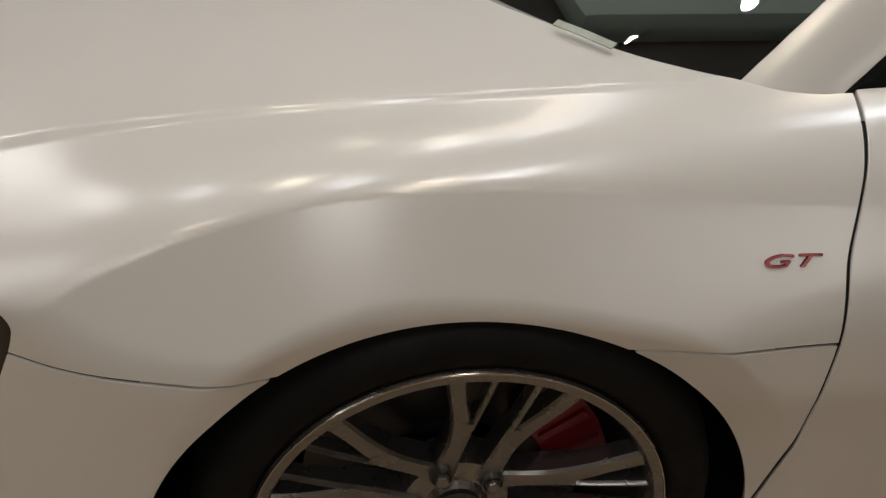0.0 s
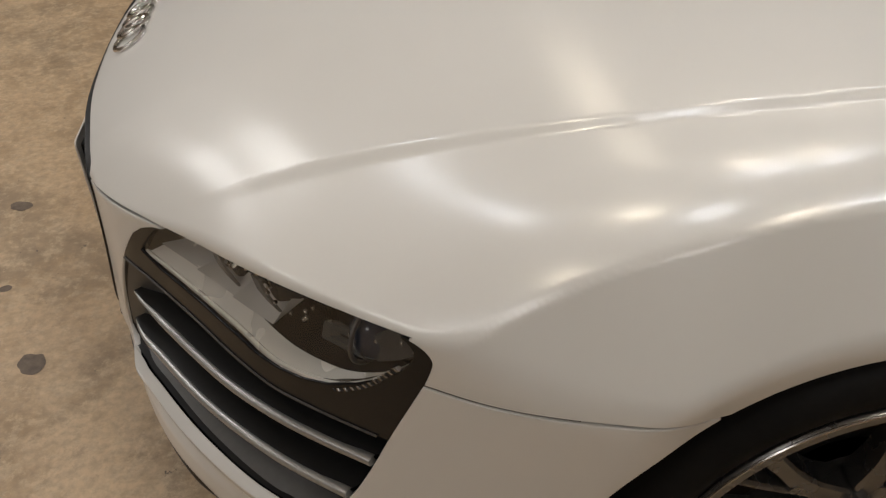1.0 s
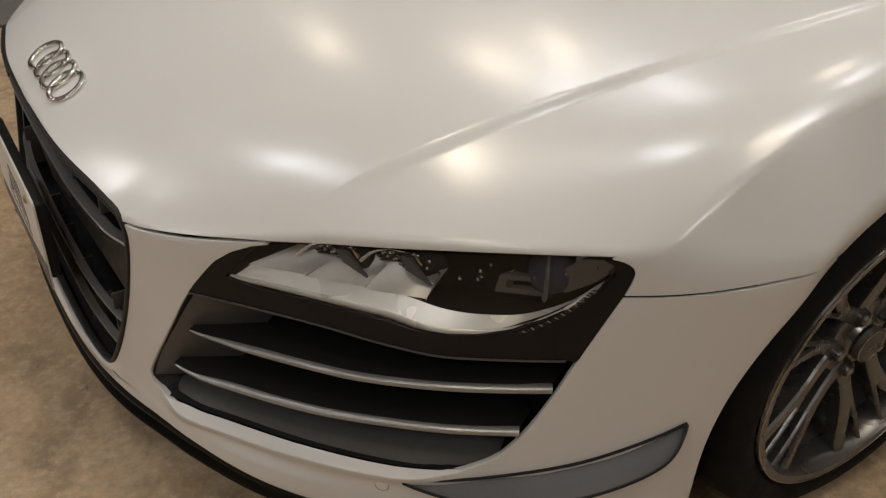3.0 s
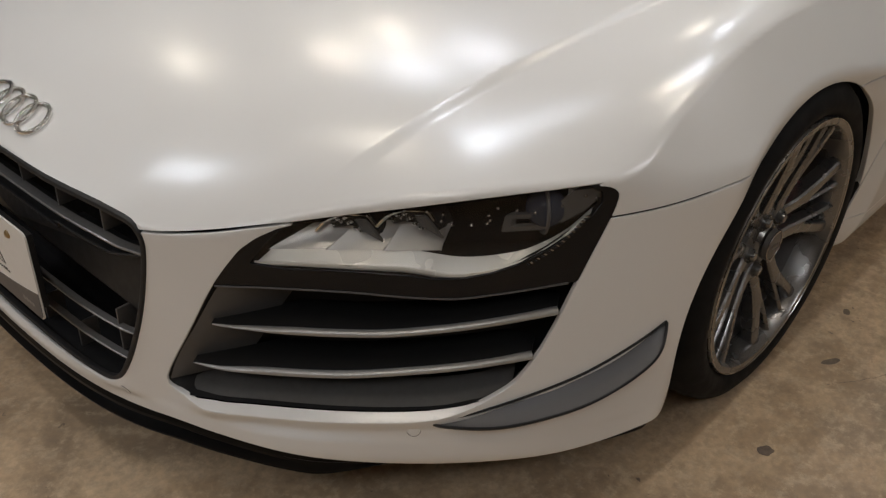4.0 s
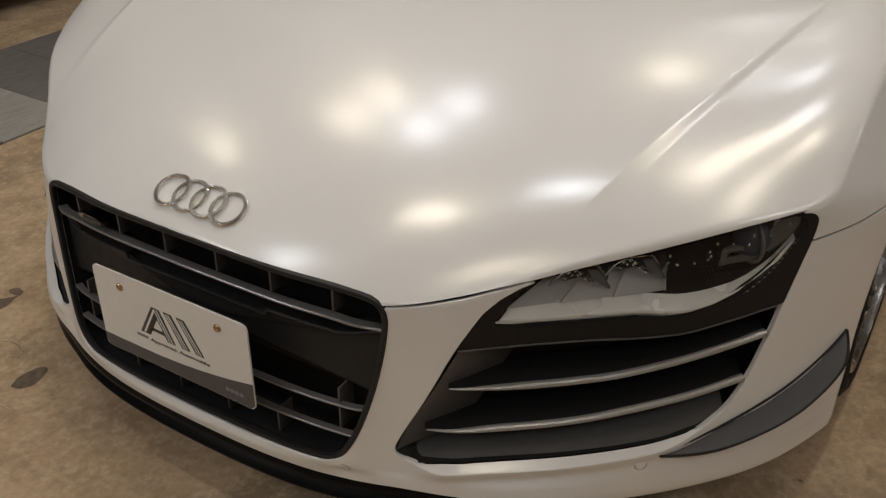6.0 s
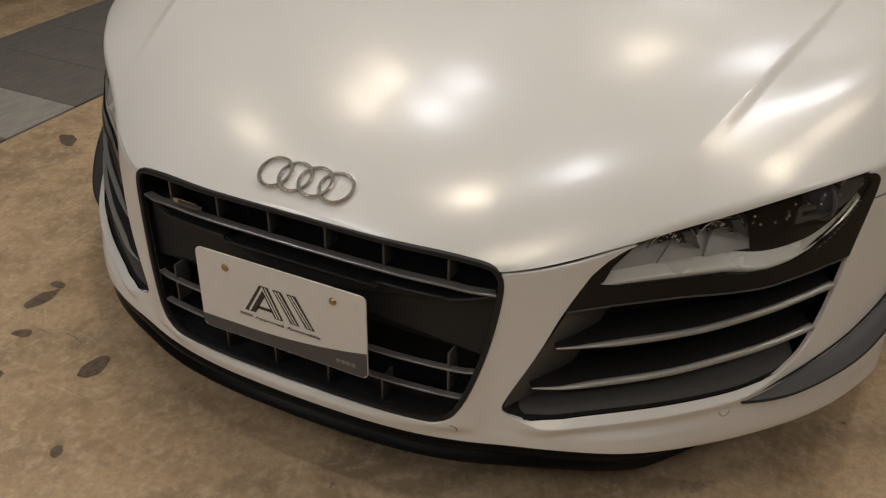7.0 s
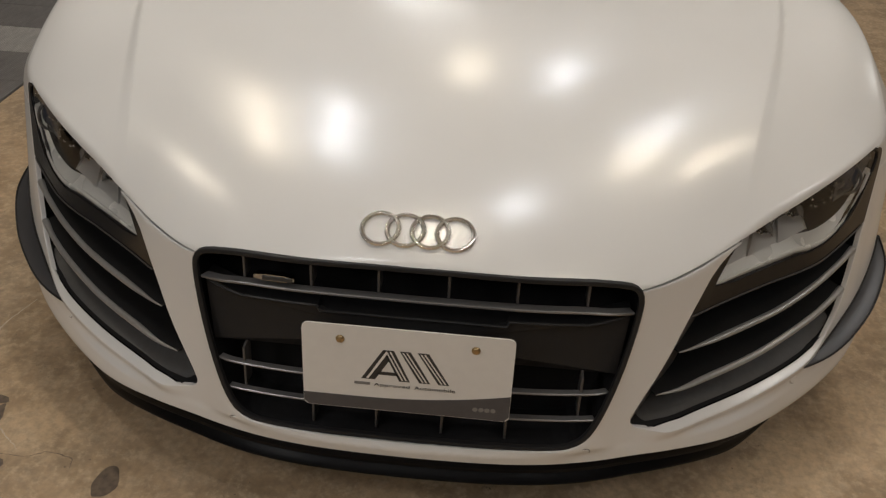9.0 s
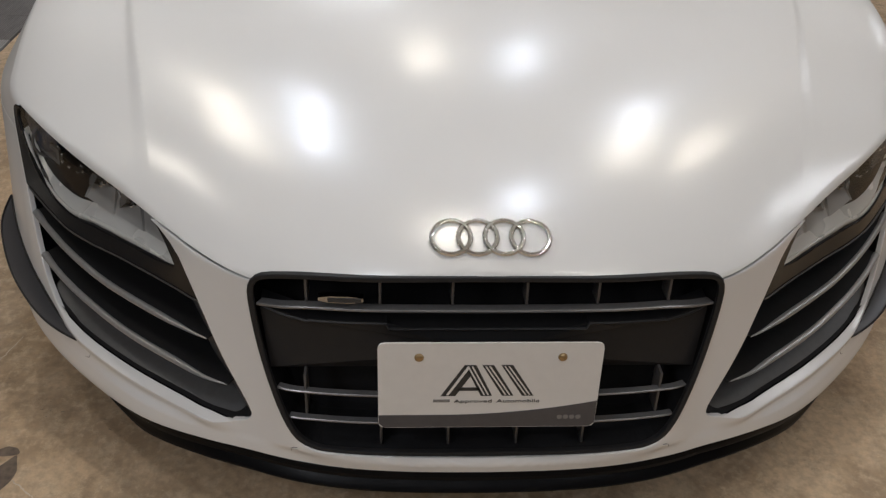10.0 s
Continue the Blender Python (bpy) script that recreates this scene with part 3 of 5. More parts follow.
def front_x(a, z, inset=0.0):
    """How far back the nose stands at a place of the front view."""
    a, z = np.broadcast_arrays(np.abs(np.asarray(a, float)), np.asarray(z, float))
    lo, hi = np.full(a.shape, -.3), np.full(a.shape, .95)
    for _ in range(30):
        mid = (lo + hi) / 2
        inside = body(np.stack([mid, a, z], -1)) < 0
        lo, hi = np.where(inside, lo, mid), np.where(inside, mid, hi)
    return hi + inset


def on_nose(y, z, inset=0.0):
    x = front_x(y, z, inset)
    return np.stack([x, np.broadcast_to(y, x.shape), np.broadcast_to(z, x.shape)], -1)


def recess(name, line, depth, shrink, material, parent, lift=.002, cap=True):
    """The walls of an opening: they follow its outline and run back into the nose."""
    bm = bmesh.new()
    y, z = np.array(line).T
    cy, cz = y.mean(), z.mean()
    p0 = on_nose(y, z, lift)
    if name == "side_intake":
        p0[:, 0] += turn_in(np.abs(y), z) - overhang(np.abs(y), z)
    rings = [[bm.verts.new(q) for q in p0]]
    for f in (.35, 1.0):
        s = 1 - shrink * f
        q = np.stack([p0[:, 0] + depth * f, cy + (y - cy) * s, cz + (z - cz) * s], -1)
        rings.append([bm.verts.new(v) for v in q])
    n = len(y)
    for a, b in zip(rings, rings[1:]):
        for k in range(n):
            bm.faces.new((a[k], a[(k + 1) % n], b[(k + 1) % n], b[k]))
    if cap:
        bm.faces.new(rings[-1])
    return part(name, bm, material, parent, smooth=False)


# ---- front grille ----
grille = recess("front_grille", grille_line, .10, .02, DEEP, car)
tagged(grille, "black front grille with slim horizontal bars")
bm = bmesh.new()
gy, gz = np.array(grille_line).T
rimp = on_nose(gy * .991, .3785 + (gz - .3785) * .985, .002)
rimp[:, 0] = np.minimum(rimp[:, 0], front_x(gy, gz) + .004)
tube(bm, rimp, [(-.0045, -.006), (.0045, -.006), (.005, 0), (.004, .003), (.002, .004), (-.002, .004), (-.004, .003), (-.005, 0)], closed=True, ups=[(-1, 0, 0)] * len(rimp))
part("grille_frame", bm, BLACK, grille, "dark satin grille surround")


def bar(name, y0, y1, zf, inset, h, d, material, n=30):
    bm = bmesh.new()
    y = np.linspace(y0, y1, n)
    z = np.broadcast_to(zf(np.abs(y)) if callable(zf) else zf, y.shape)
    sec = [(-d / 2, -h / 2), (d / 2 - h * .3, -h / 2), (d / 2, -h * .2), (d / 2, h * .2), (d / 2 - h * .3, h / 2), (-d / 2, h / 2)]
    tube(bm, on_nose(y, z, inset), [(-u, v) for u, v in sec])
    return part(name, bm, material, grille)


bar("grille_bar", -.343, .343, lambda a: .4805 - .012 * np.clip((a - .25) / .1, 0, 1) ** 2 + .0, .016, .0052, .016, BAR_METAL, 60)
bar("grille_bar", -.322, .322, .322, .018, .0044, .012, BAR_METAL, 50)
bar("grille_bar", -.306, .306, .271, .016, .0044, .012, BAR_METAL, 50)
for y, z0, z1 in [(s * v, .484, .532) for v in (.055, .162, .271) for s in (-1, 1)] + [(s * .279, .274, .352) for s in (-1, 1)] + [(s * v, .221, .268) for v in (.055, .162) for s in (-1, 1)]:
    bm = bmesh.new()
    xf = float(front_x(y, z0, .020))
    box(bm, xf, xf + .035, y - .002, y + .002, z0, z1, .0008)
    part("grille_rib", bm, GRAPHITE, grille)
# blank panel that carries the plate
bm = bmesh.new()
edge = [(.344, .463), (.272, .450), (.152, .452), (.148, .442)]
line = edge + [(-a, z) for a, z in edge[::-1]] + [(-.334, .350), (.334, .350)]
front_ring = on_nose(np.array([p[0] for p in line]), np.array([p[1] for p in line]), .022)
fv = [bm.verts.new(p) for p in front_ring]
n = len(fv)
cen = bm.verts.new(on_nose(np.array(0.0), np.array(.40), .022))
for k in range(n):
    bm.faces.new((fv[k], fv[(k + 1) % n], cen))
back = [bm.verts.new(v.co + Vector((.04, 0, 0))) for v in fv]
for k in range(n):
    bm.faces.new((fv[k], back[k], back[(k + 1) % n], fv[(k + 1) % n]))
part("plate_carrier", bm, BLACK, grille, smooth=False)
bm = bmesh.new()
yl = np.concatenate([np.linspace(.344, .272, 6), np.linspace(.27, .153, 10), [.149, -.149], -np.linspace(.153, .27, 10), -np.linspace(.272, .344, 6)])
zl = np.where(np.abs(yl) > .271, .450 + (np.abs(yl) - .271) * .2, np.where(np.abs(yl) > .151, .4515, .442))
tube(bm, on_nose(yl, zl, .020), circle2(.0028, 6))
part("carrier_edge", bm, SATIN_BLACK, grille)
bm = bmesh.new()
bx = float(front_x(.219, .4995, .012))
prism(bm, soften([(.186, .4945), (.186, .5055), (.252, .5045), (.252, .4935)], 1), lambda u, v, w: (float(front_x(u, v, .006)) + w, u, v), .012)
strip = part("grille_badge", bm, BRIGHT, grille, "small bright badge bar")
bm = bmesh.new()
prism(bm, [(.189, .4965), (.189, .5030), (.238, .5020), (.238, .4955)], lambda u, v, w: (float(front_x(u, v, .0045)) + w, u, v), .004)
part("badge_inlay", bm, INK, strip)

# ---- number plate ----
PX, PZ0, PZ1 = -.061, .3005, .4605
plate = new("number_plate")
plate.parent = car
tagged(plate, "white display plate with grey lower band")
rounded = []
for (cy, cz, a0) in ((.155, PZ1 - .010, 0), (-.155, PZ1 - .010, 90), (-.155, PZ0 + .010, 180), (.155, PZ0 + .010, 270)):
    rounded += [(cy + .010 * math.cos(radians(a0 + d)), cz + .010 * math.sin(radians(a0 + d))) for d in (0, 30, 60, 90)]
bm = bmesh.new()
prism(bm, rounded, lambda u, v, w: (PX + w, u, v), .003)
part("plate_board", bm, PLATE, plate, smooth=False)
bm = bmesh.new()
box(bm, PX + .0035, PX + .02, -.15, .15, PZ0 + .012, PZ1 - .012, .004)
part("plate_holder", bm, BLACK, plate)


def flat(name, outline, material, lift=.0006):
    """A thin printed shape on the plate; u runs to the reader's right."""
    bm = bmesh.new()
    prism(bm, outline, lambda u, v, w: (PX - lift + w, -u, v), lift)
    return part(name, bm, material, plate, smooth=False)


curve_top = [(-.1645 + .329 * k / 20, PZ0 + .025 + .026 * max(0, (k / 20 - .3) / .7) ** 2) for k in range(21)]
flat("grey_band", [(.1645, PZ0 + .009), (.157, PZ0 + .001), (-.157, PZ0 + .001), (-.1645, PZ0 + .009)] + curve_top, PLATE_GREY)
# striped emblem: a slanted triangle and two slanted bars, each with a pale core
ez0, ez1 = .3625, .4205


def slant(u0, u1, w0):
    return [(u0, ez0), (u0 + w0, ez0), (u1 + w0, ez1), (u1, ez1)]


flat("emblem_bar", [(-.072, ez0), (-.050, ez0), (-.024, ez1 - .012), (-.030, ez1 - .004), (-.038, ez1)], INK)
for u0, u1, w0 in ((-.012, -.038, .017), (.020, -.012, .017), (.050, .016, .017)):
    flat("emblem_bar", slant(u0, u1, w0), INK)
    flat("emblem_core", [(u0 + .004, ez0 + .002), (u0 + .0065, ez0 + .002), (u1 + .0065, ez1 - .002), (u1 + .004, ez1 - .002)], PLATE, .0010)
    flat("emblem_core", [(u0 + .010, ez0 + .002), (u0 + .0125, ez0 + .002), (u1 + .0125, ez1 - .002), (u1 + .010, ez1 - .002)], PLATE, .0010)
flat("emblem_core", [(-.064, ez0 + .002), (-.060, ez0 + .002), (-.031, ez1 - .006), (-.034, ez1 - .003)], PLATE, .0010)
flat("emblem_bar", [(-.048, ez0 + .010), (-.012, ez0 + .010), (-.016, ez0 + .016), (-.044, ez0 + .016)], INK)
flat("text_bar", [(-.083, .3505), (-.058, .3505), (-.058, .3555), (-.083, .3555)], INK_SOFT)


def lettering(text, u, z, width, height):
    """Printed words, flat on the plate."""
    font = bpy.data.curves.new("print", "FONT")
    font.body, font.size, font.extrude = text, .01, .0002
    tmp = new("print", font)
    bpy.context.view_layer.update()
    me = bpy.data.meshes.new_from_object(tmp.evaluated_get(bpy.context.evaluated_depsgraph_get()))
    bpy.data.objects.remove(tmp)
    co = np.array([v.co[:] for v in me.vertices])
    lo, hi = co.min(0), co.max(0)
    for v, c in zip(me.vertices, co):
        v.co = (PX - .0009 - c[2], -(u + (c[0] - lo[0]) / (hi[0] - lo[0]) * width), z + (c[1] - lo[1]) / (hi[1] - lo[1]) * height)
    me.materials.clear()
    me.materials.append(INK)
    ob = new("printed_word", me)
    ob.parent = plate
    return ob


lettering("Approved", -.052, .3478, .057, .0080)
lettering("Automobile", .012, .3496, .065, .0064)
for kk in range(4):
    cu = .110 + kk * .0095
    flat("band_mark", [(cu + .0042 * math.cos(q * math.pi / 6), PZ0 + .020 + .0042 * math.sin(q * math.pi / 6)) for q in range(12)], INK_SOFT, .0010)
for y in (-.105, .105):
    bm = bmesh.new()
    spin(bm, [(.0001, -.004), (.004, -.004), (.0065, -.002), (.007, 0)], 16)
    bmesh.ops.transform(bm, matrix=pose(PX, y, .435, 0, 0, -90), verts=bm.verts)
    part("plate_screw", bm, GOLD, plate)

# ---- nose emblem: four linked rings ----
emblem = new("nose_emblem")
emblem.parent = car
tagged(emblem, "four linked chrome rings")
for kk in range(4):
    cy = (kk - 1.5) * .0388
    bm = bmesh.new()
    pts, ups = [], []
    for q in range(48):
        an = 2 * math.pi * q / 48
        y = cy + .0285 * math.cos(an)
        s = .0285 * math.sin(an)
        x0, z0 = .0385 + .815 * s, .576 + .579 * s
        o = np.array([x0 - .3 * .58, y, z0 + .3 * .815])
        w = np.array([.58, 0, -.815])
        lo, hi = 0.0, .34
        for _ in range(24):
            md = (lo + hi) / 2
            if body(o + w * md) < 0:
                hi = md
            else:
                lo = md
        pts.append(o + w * (lo - .0035 - .0008 * (kk % 2)))
        ups.append(-w)
    tube(bm, pts, [(-.0040, -.003), (-.0040, .0005), (-.0018, .0032), (.0018, .0032), (.0040, .0005), (.0040, -.003)], closed=True, ups=ups)
    part("ring", bm, RING_CHROME, emblem, angle=20)

# ---- cabin ----
CAB_BASE = pchip([0, .2, .404, .488, .592, .663, .717, .75], [.94, .965, 1.044, 1.087, 1.146, 1.205, 1.25, 1.275])


def screen_side(p):
    x, a, z = p[..., 0], np.abs(p[..., 1]), p[..., 2]
    rise = z - .785 - .66 * (x - CAB_BASE(np.minimum(a, .75))) + .10 * np.maximum(0, x - 1.5) ** 2
    return rise * .8, (a - .738 + .40 * (z - .79) + .15 * np.maximum(0, x - 2.3)) * .93


def cab(p):
    x, a, z = p[..., 0], np.abs(p[..., 1]), p[..., 2]
    w, s = screen_side(p)
    roof = z - 1.235 + .05 * (x - 2.15) ** 2 + .10 * a ** 2
    rear = (z - 1.245 + .20 * (x - 2.2)) * .95
    return smax(smax(smax(w, s, .06), roof, .03), rear, .08)


u = np.linspace(0, math.pi, 150)
v = np.linspace(0, math.pi / 2, 90)
uu, vv = np.meshgrid(u, v, indexing="ij")
cab_ways = np.stack([-np.cos(uu), -np.sin(uu) * np.cos(vv), np.sin(uu) * np.sin(vv)], -1)
shell = skin_grid(cab, np.array([2.0, 0, .70]) + 0 * cab_ways, cab_ways)
i, j, k = shell.faces[60 * 89 + 40][:3]
if np.dot(np.cross(shell.v[j] - shell.v[i], shell.v[k] - shell.v[j]), shell.n[i]) < 0:
    shell.faces = [f[::-1] for f in shell.faces]
shell = shell.keep(top_height(shell.v[:, 0], np.abs(shell.v[:, 1])) - .012 - shell.v[:, 2])
w, s = screen_side(shell.v)
pane_f = np.maximum(-.012 - w, s + .028)
screen_piece = shell.keep(pane_f)
shell2 = shell.keep(-pane_f)
w, s = screen_side(shell2.v)
side_f = np.maximum(np.maximum(-.012 - s, w + .052), np.maximum(shell2.v[:, 2] - 1.15, shell2.v[:, 0] - 2.55))
glass_piece = shell2.keep(side_f)
roof_piece = shell2.keep(-side_f)
roof_piece.link("roof", PAINT, car, both=True, depth=.012)
pane = screen_piece.link("windscreen", SCREEN, car, both=True, depth=0, inset=.004, label="dark tinted windscreen")
pane.visible_shadow = False
for m in (False, True):
    glass_piece.link("side_window", SCREEN, car, mirror=m, depth=0, inset=.004).visible_shadow = False
bm = bmesh.new()
box(bm, 1.02, 3.0, -.66, .66, .35, .735, .02)
part("dashboard", bm, DEEP, car)
bm = bmesh.new()
box(bm, 1.14, 1.75, -.48, .48, .735, .785, .02)
part("dash_top", bm, plain("grey_green_dash", (0.20, 0.225, 0.20), 0.6, grain=200), car, "grey green dashboard top")

# ---- wheels ----
def build_wheel():
    wheel = new("wheel")
    bm = bmesh.new()
    spin(bm, [(.236, .19), (.250, .19), (.285, .212), (.310, .200), (.3225, .17), (.3235, .10), (.3225, .015), (.316, -.010), (.305, -.024), (.285, -.034), (.266, -.031), (.253, -.022), (.248, -.010)], 96)
    part("tyre", bm, RUBBER, wheel, "low profile black tyre", angle=50)
    bm = bmesh.new()
    spin(bm, [(.252, -.014), (.2545, -.026), (.2520, -.031), (.2400, -.0295), (.2365, -.024), (.233, -.006), (.229, .02)], 96)
    part("rim", bm, ALLOY, wheel, "titanium grey rim", angle=30)
    bm = bmesh.new()
    spin(bm, [(.229, .02), (.222, .06), (.222, .19)], 96)
    part("barrel", bm, GRAPHITE, wheel, "dark inner wheel barrel", angle=30)
    bm = bmesh.new()
    tube(bm, [(.2523 * math.cos(q * math.pi / 48), -.0306, .2523 * math.sin(q * math.pi / 48)) for q in range(96)], circle2(.0016, 6), closed=True, ups=[(0, 1, 0)] * 96)
    part("rim_edge", bm, BRIGHT, wheel, "bare metal rim edge")
    bm = bmesh.new()
    spin(bm, [(.0001, .004), (.034, .004), (.040, .012), (.066, .016), (.070, .03), (.07, .06)], 48)
    part("hub", bm, ALLOY, wheel)
    # forked spokes: each half is a broad arm that splits into a thick branch and a slim one beside an open slot
    IN_R, IN_O = [.040, .075, .105, .142], [.0125, .0165, .0178, .0195]
    slot = pchip(IN_R + [.246], IN_O + [.0215])
    outer = pchip([.040, .062, .080, .104, .13, .16, .19, .22, .246], [.030, .0435, .0425, .0435, .0485, .0580, .0705, .0830, .0935])
    fork = pchip([.142, .150, .165, .19, .22, .246], [.0275, .0290, .0355, .0465, .0570, .0640])
    thin = pchip([.142, .160, .20, .246], [.0285, .0285, .0295, .0320])
    dish = pchip([.03, .07, .12, .18, .246], [.013, .010, .002, -.010, -.021])

    def ribbon(name, r0, r1, lo, hi, base, side, deep, n=22):
        """One branch of a spoke: a bevelled bar between two edges, set back by the dish of the wheel."""
        bm = bmesh.new()
        rows = []
        for q in range(n):
            r = r0 + (r1 - r0) * q / (n - 1)
            a, b = float(lo(r)), float(hi(r))
            w, y = b - a, float(dish(r))
            e = min(.0035, w * .3)
            d = deep * (1 - .3 * (r - .04) / .2)
            prof = [(a + .001, y + d), (a, y + .004), (a + e, y), ((a + b) / 2, y - .0012), (b - e, y), (b, y + .004), (b - .001, y + d)]
            row = []
            for o, yy in prof:
                o *= side
                row.append(bm.verts.new((r * math.cos(base) - o * math.sin(base), yy, r * math.sin(base) + o * math.cos(base))))
            rows.append(row)
        m = len(rows[0])
        for f, g in zip(rows, rows[1:]):
            for k in range(m):
                bm.faces.new((f[k], f[(k + 1) % m], g[(k + 1) % m], g[k]))
        bm.faces.new(rows[0])
        bm.faces.new(rows[-1][::-1])
        return part(name, bm, ALLOY, wheel, angle=25)

    for kk in range(5):
        base = radians(54 + 72 * kk)
        for side in (-1, 1):
            ribbon("spoke", .040, .147, slot, outer, base + radians(36), side, .040)
            ribbon("spoke_branch", .143, .246, fork, outer, base + radians(36), side, .036)
            ribbon("spoke_branch", .143, .246, slot, thin, base + radians(36), side, .032)
        bm = bmesh.new()
        an = base
        spin(bm, [(.0001, -.002), (.0075, -.002), (.0095, .001), (.0095, .013), (.0125, .013), (.0125, .004), (.0145, .003), (.0165, .03)], 18, (.056 * math.cos(an), 0, .056 * math.sin(an)))
        part("wheel_bolt", bm, ALLOY, wheel)
    bm = bmesh.new()
    spin(bm, [(.0001, -.012), (.022, -.0115), (.029, -.009), (.031, 0)], 40)
    part("hub_cap", bm, GRAPHITE, wheel, "dark round hub cap")
    bm = bmesh.new()
    tube(bm, [(.0285 * math.cos(q * math.pi / 20), -.0100, .0285 * math.sin(q * math.pi / 20)) for q in range(40)], circle2(.0013, 6), closed=True, ups=[(0, 1, 0)] * 40)
    part("cap_ring", bm, BRIGHT, wheel)
    bm = bmesh.new()
    for q in range(4):
        tube(bm, [((q - 1.5) * .0085 + .0055 * math.cos(r * math.pi / 8), -.0122, .0055 * math.sin(r * math.pi / 8)) for r in range(16)], circle2(.0006, 4), closed=True, ups=[(0, 1, 0)] * 16)
    part("cap_mark", bm, BRIGHT, wheel)
    bm = bmesh.new()
    spin(bm, [(.08, .075), (.188, .075), (.188, .105), (.08, .105)], 64)
    part("brake_disc", bm, DISC, wheel)
    return wheel


HUB_Y = .877
wheel = build_wheel()
wheel.parent = car
tagged(wheel, "titanium grey alloy wheel with forked twin spokes")
wheel.matrix_basis = pose(WHEEL_X, -HUB_Y, WHEEL_Z, 0, 14, 0) @ Matrix.Diagonal((TYRE, 1, TYRE, 1))
copy_thing(wheel, pose(WHEEL_X, HUB_Y, WHEEL_Z, 0, 0, 180))
copy_thing(wheel, pose(3.594, -HUB_Y, WHEEL_Z, 0, 30, 0))
copy_thing(wheel, pose(3.594, HUB_Y, WHEEL_Z, 0, 0, 180))
for sy in (-1, 1):
    bm = bmesh.new()
    arc = [radians(d) for d in range(-8, 57, 4)]
    prism(bm, [(.196 * math.cos(q), .196 * math.sin(q)) for q in arc] + [(.118 * math.cos(q), .118 * math.sin(q)) for q in arc[::-1]],
          lambda u, v, w: (WHEEL_X + u, sy * (HUB_Y - .045 - w), WHEEL_Z + v), .075)
    bmesh.ops.bevel(bm, geom=list(bm.edges), offset=.006, segments=2, affect="EDGES", profile=.5)
    caliper = part("brake_caliper", bm, RED, car, "red brake caliper")
    for deg in (4, 19, 34, 48):
        bm = bmesh.new()
        q0, q1 = radians(deg - 2), radians(deg + 2)
        prism(bm, [(.190 * math.cos(q0), .190 * math.sin(q0)), (.190 * math.cos(q1), .190 * math.sin(q1)), (.125 * math.cos(q1), .125 * math.sin(q1)), (.125 * math.cos(q0), .125 * math.sin(q0))],
              lambda u, v, w: (WHEEL_X + u, sy * (HUB_Y - .040 - w), WHEEL_Z + v), .010)
        part("caliper_rib", bm, RED, caliper)
    bm = bmesh.new()
    spin(bm, [(.375, -.03), (.375, .30), (.03, .30)], 72, (.935, -.84, .28))
    if sy > 0:
        bmesh.ops.scale(bm, vec=(1, -1, 1), verts=bm.verts)
    bmesh.ops.bisect_plane(bm, geom=list(bm.verts) + list(bm.edges) + list(bm.faces), plane_co=(0, 0, .19), plane_no=(0, 0, -1), clear_outer=True)
    part("wheel_liner", bm, DEEP, car)
    bm = bmesh.new()
    spin(bm, [(.36, -.03), (.36, .30), (.03, .30)], 48, (3.594, -.84, .31))
    if sy > 0:
        bmesh.ops.scale(bm, vec=(1, -1, 1), verts=bm.verts)
    bmesh.ops.bisect_plane(bm, geom=list(bm.verts) + list(bm.edges) + list(bm.faces), plane_co=(0, 0, .19), plane_no=(0, 0, -1), clear_outer=True)
    part("wheel_liner", bm, DEEP, car)

# ---- headlamps and side intakes ----
LAMP_TOP = pchip([.43, .445, .488, .605, .718, .769, .815, .835], [.445, .452, .535, .561, .586, .595, .602, .600])
lamp_skin = hull.keep(np.where((hull.v[:, 0] < .7) & (np.abs(hull.v[:, 1]) > .40), mouth_field(np.abs(hull.v[:, 1]), hull.v[:, 2]) + .0012, 1.0))
x, a, z = at(lamp_skin)
lens_piece = lamp_skin.keep(LAMP_LOW(a) - z)
mask_outline = outline_field(soften([(.478, .474), (.638, .476), (.693, .468), (.747, .482), (.79, .52), (.820, .572), (.815, .600), (.77, .607), (.718, .600), (.605, .575), (.527, .556), (.506, .530), (.492, .505)], 1))
x, a, z = at(lens_piece)
mask_piece = lens_piece.keep(-mask_outline(a, z))
brow = [(a, float(LAMP_LOW(a))) for a in np.linspace(.452, .806, 24)]
LAMP_BOX = [(a, z) for a, z in mouth_line if z > LAMP_LOW(a) + .003] + [(a, z + .002) for a, z in brow[::-1]]
first = [k for k, (a, z) in enumerate(mouth_line) if z < LAMP_LOW(a) - .003 and a > .7][0]
INTAKE_BOX = brow + [q for q in mouth_line[first:] + mouth_line[:first] if q[1] < LAMP_LOW(q[0]) - .003]


def nose_patch(bm, lower, upper, depth0, depth1, n=28, rows=5, a0=None, a1=None):
    """A patch behind the nose between two curves of the front view."""
    g = []
    for q in range(n):
        f = q / (n - 1)
        (al, zl), (au, zu) = lower(f), upper(f)
        row = []
        for r in range(rows):
            t = r / (rows - 1)
            aa, zz = al + (au - al) * t, zl + (zu - zl) * t
            row.append(bm.verts.new(on_nose(np.array(-aa), np.array(zz), depth0 + (depth1 - depth0) * t)))
        g.append(row)
    for q in range(n - 1):
        for r in range(rows - 1):
            bm.faces.new((g[q][r], g[q + 1][r], g[q + 1][r + 1], g[q][r + 1]))
    return bm


def along(points):
    p = np.array(points, float)
    d = np.concatenate([[0], np.cumsum(np.hypot(*np.diff(p, axis=0).T))])
    d /= d[-1]
    ca, cz = pchip(d, p[:, 0]), pchip(d, p[:, 1])
    return lambda f: (float(ca(f)), float(cz(f)))


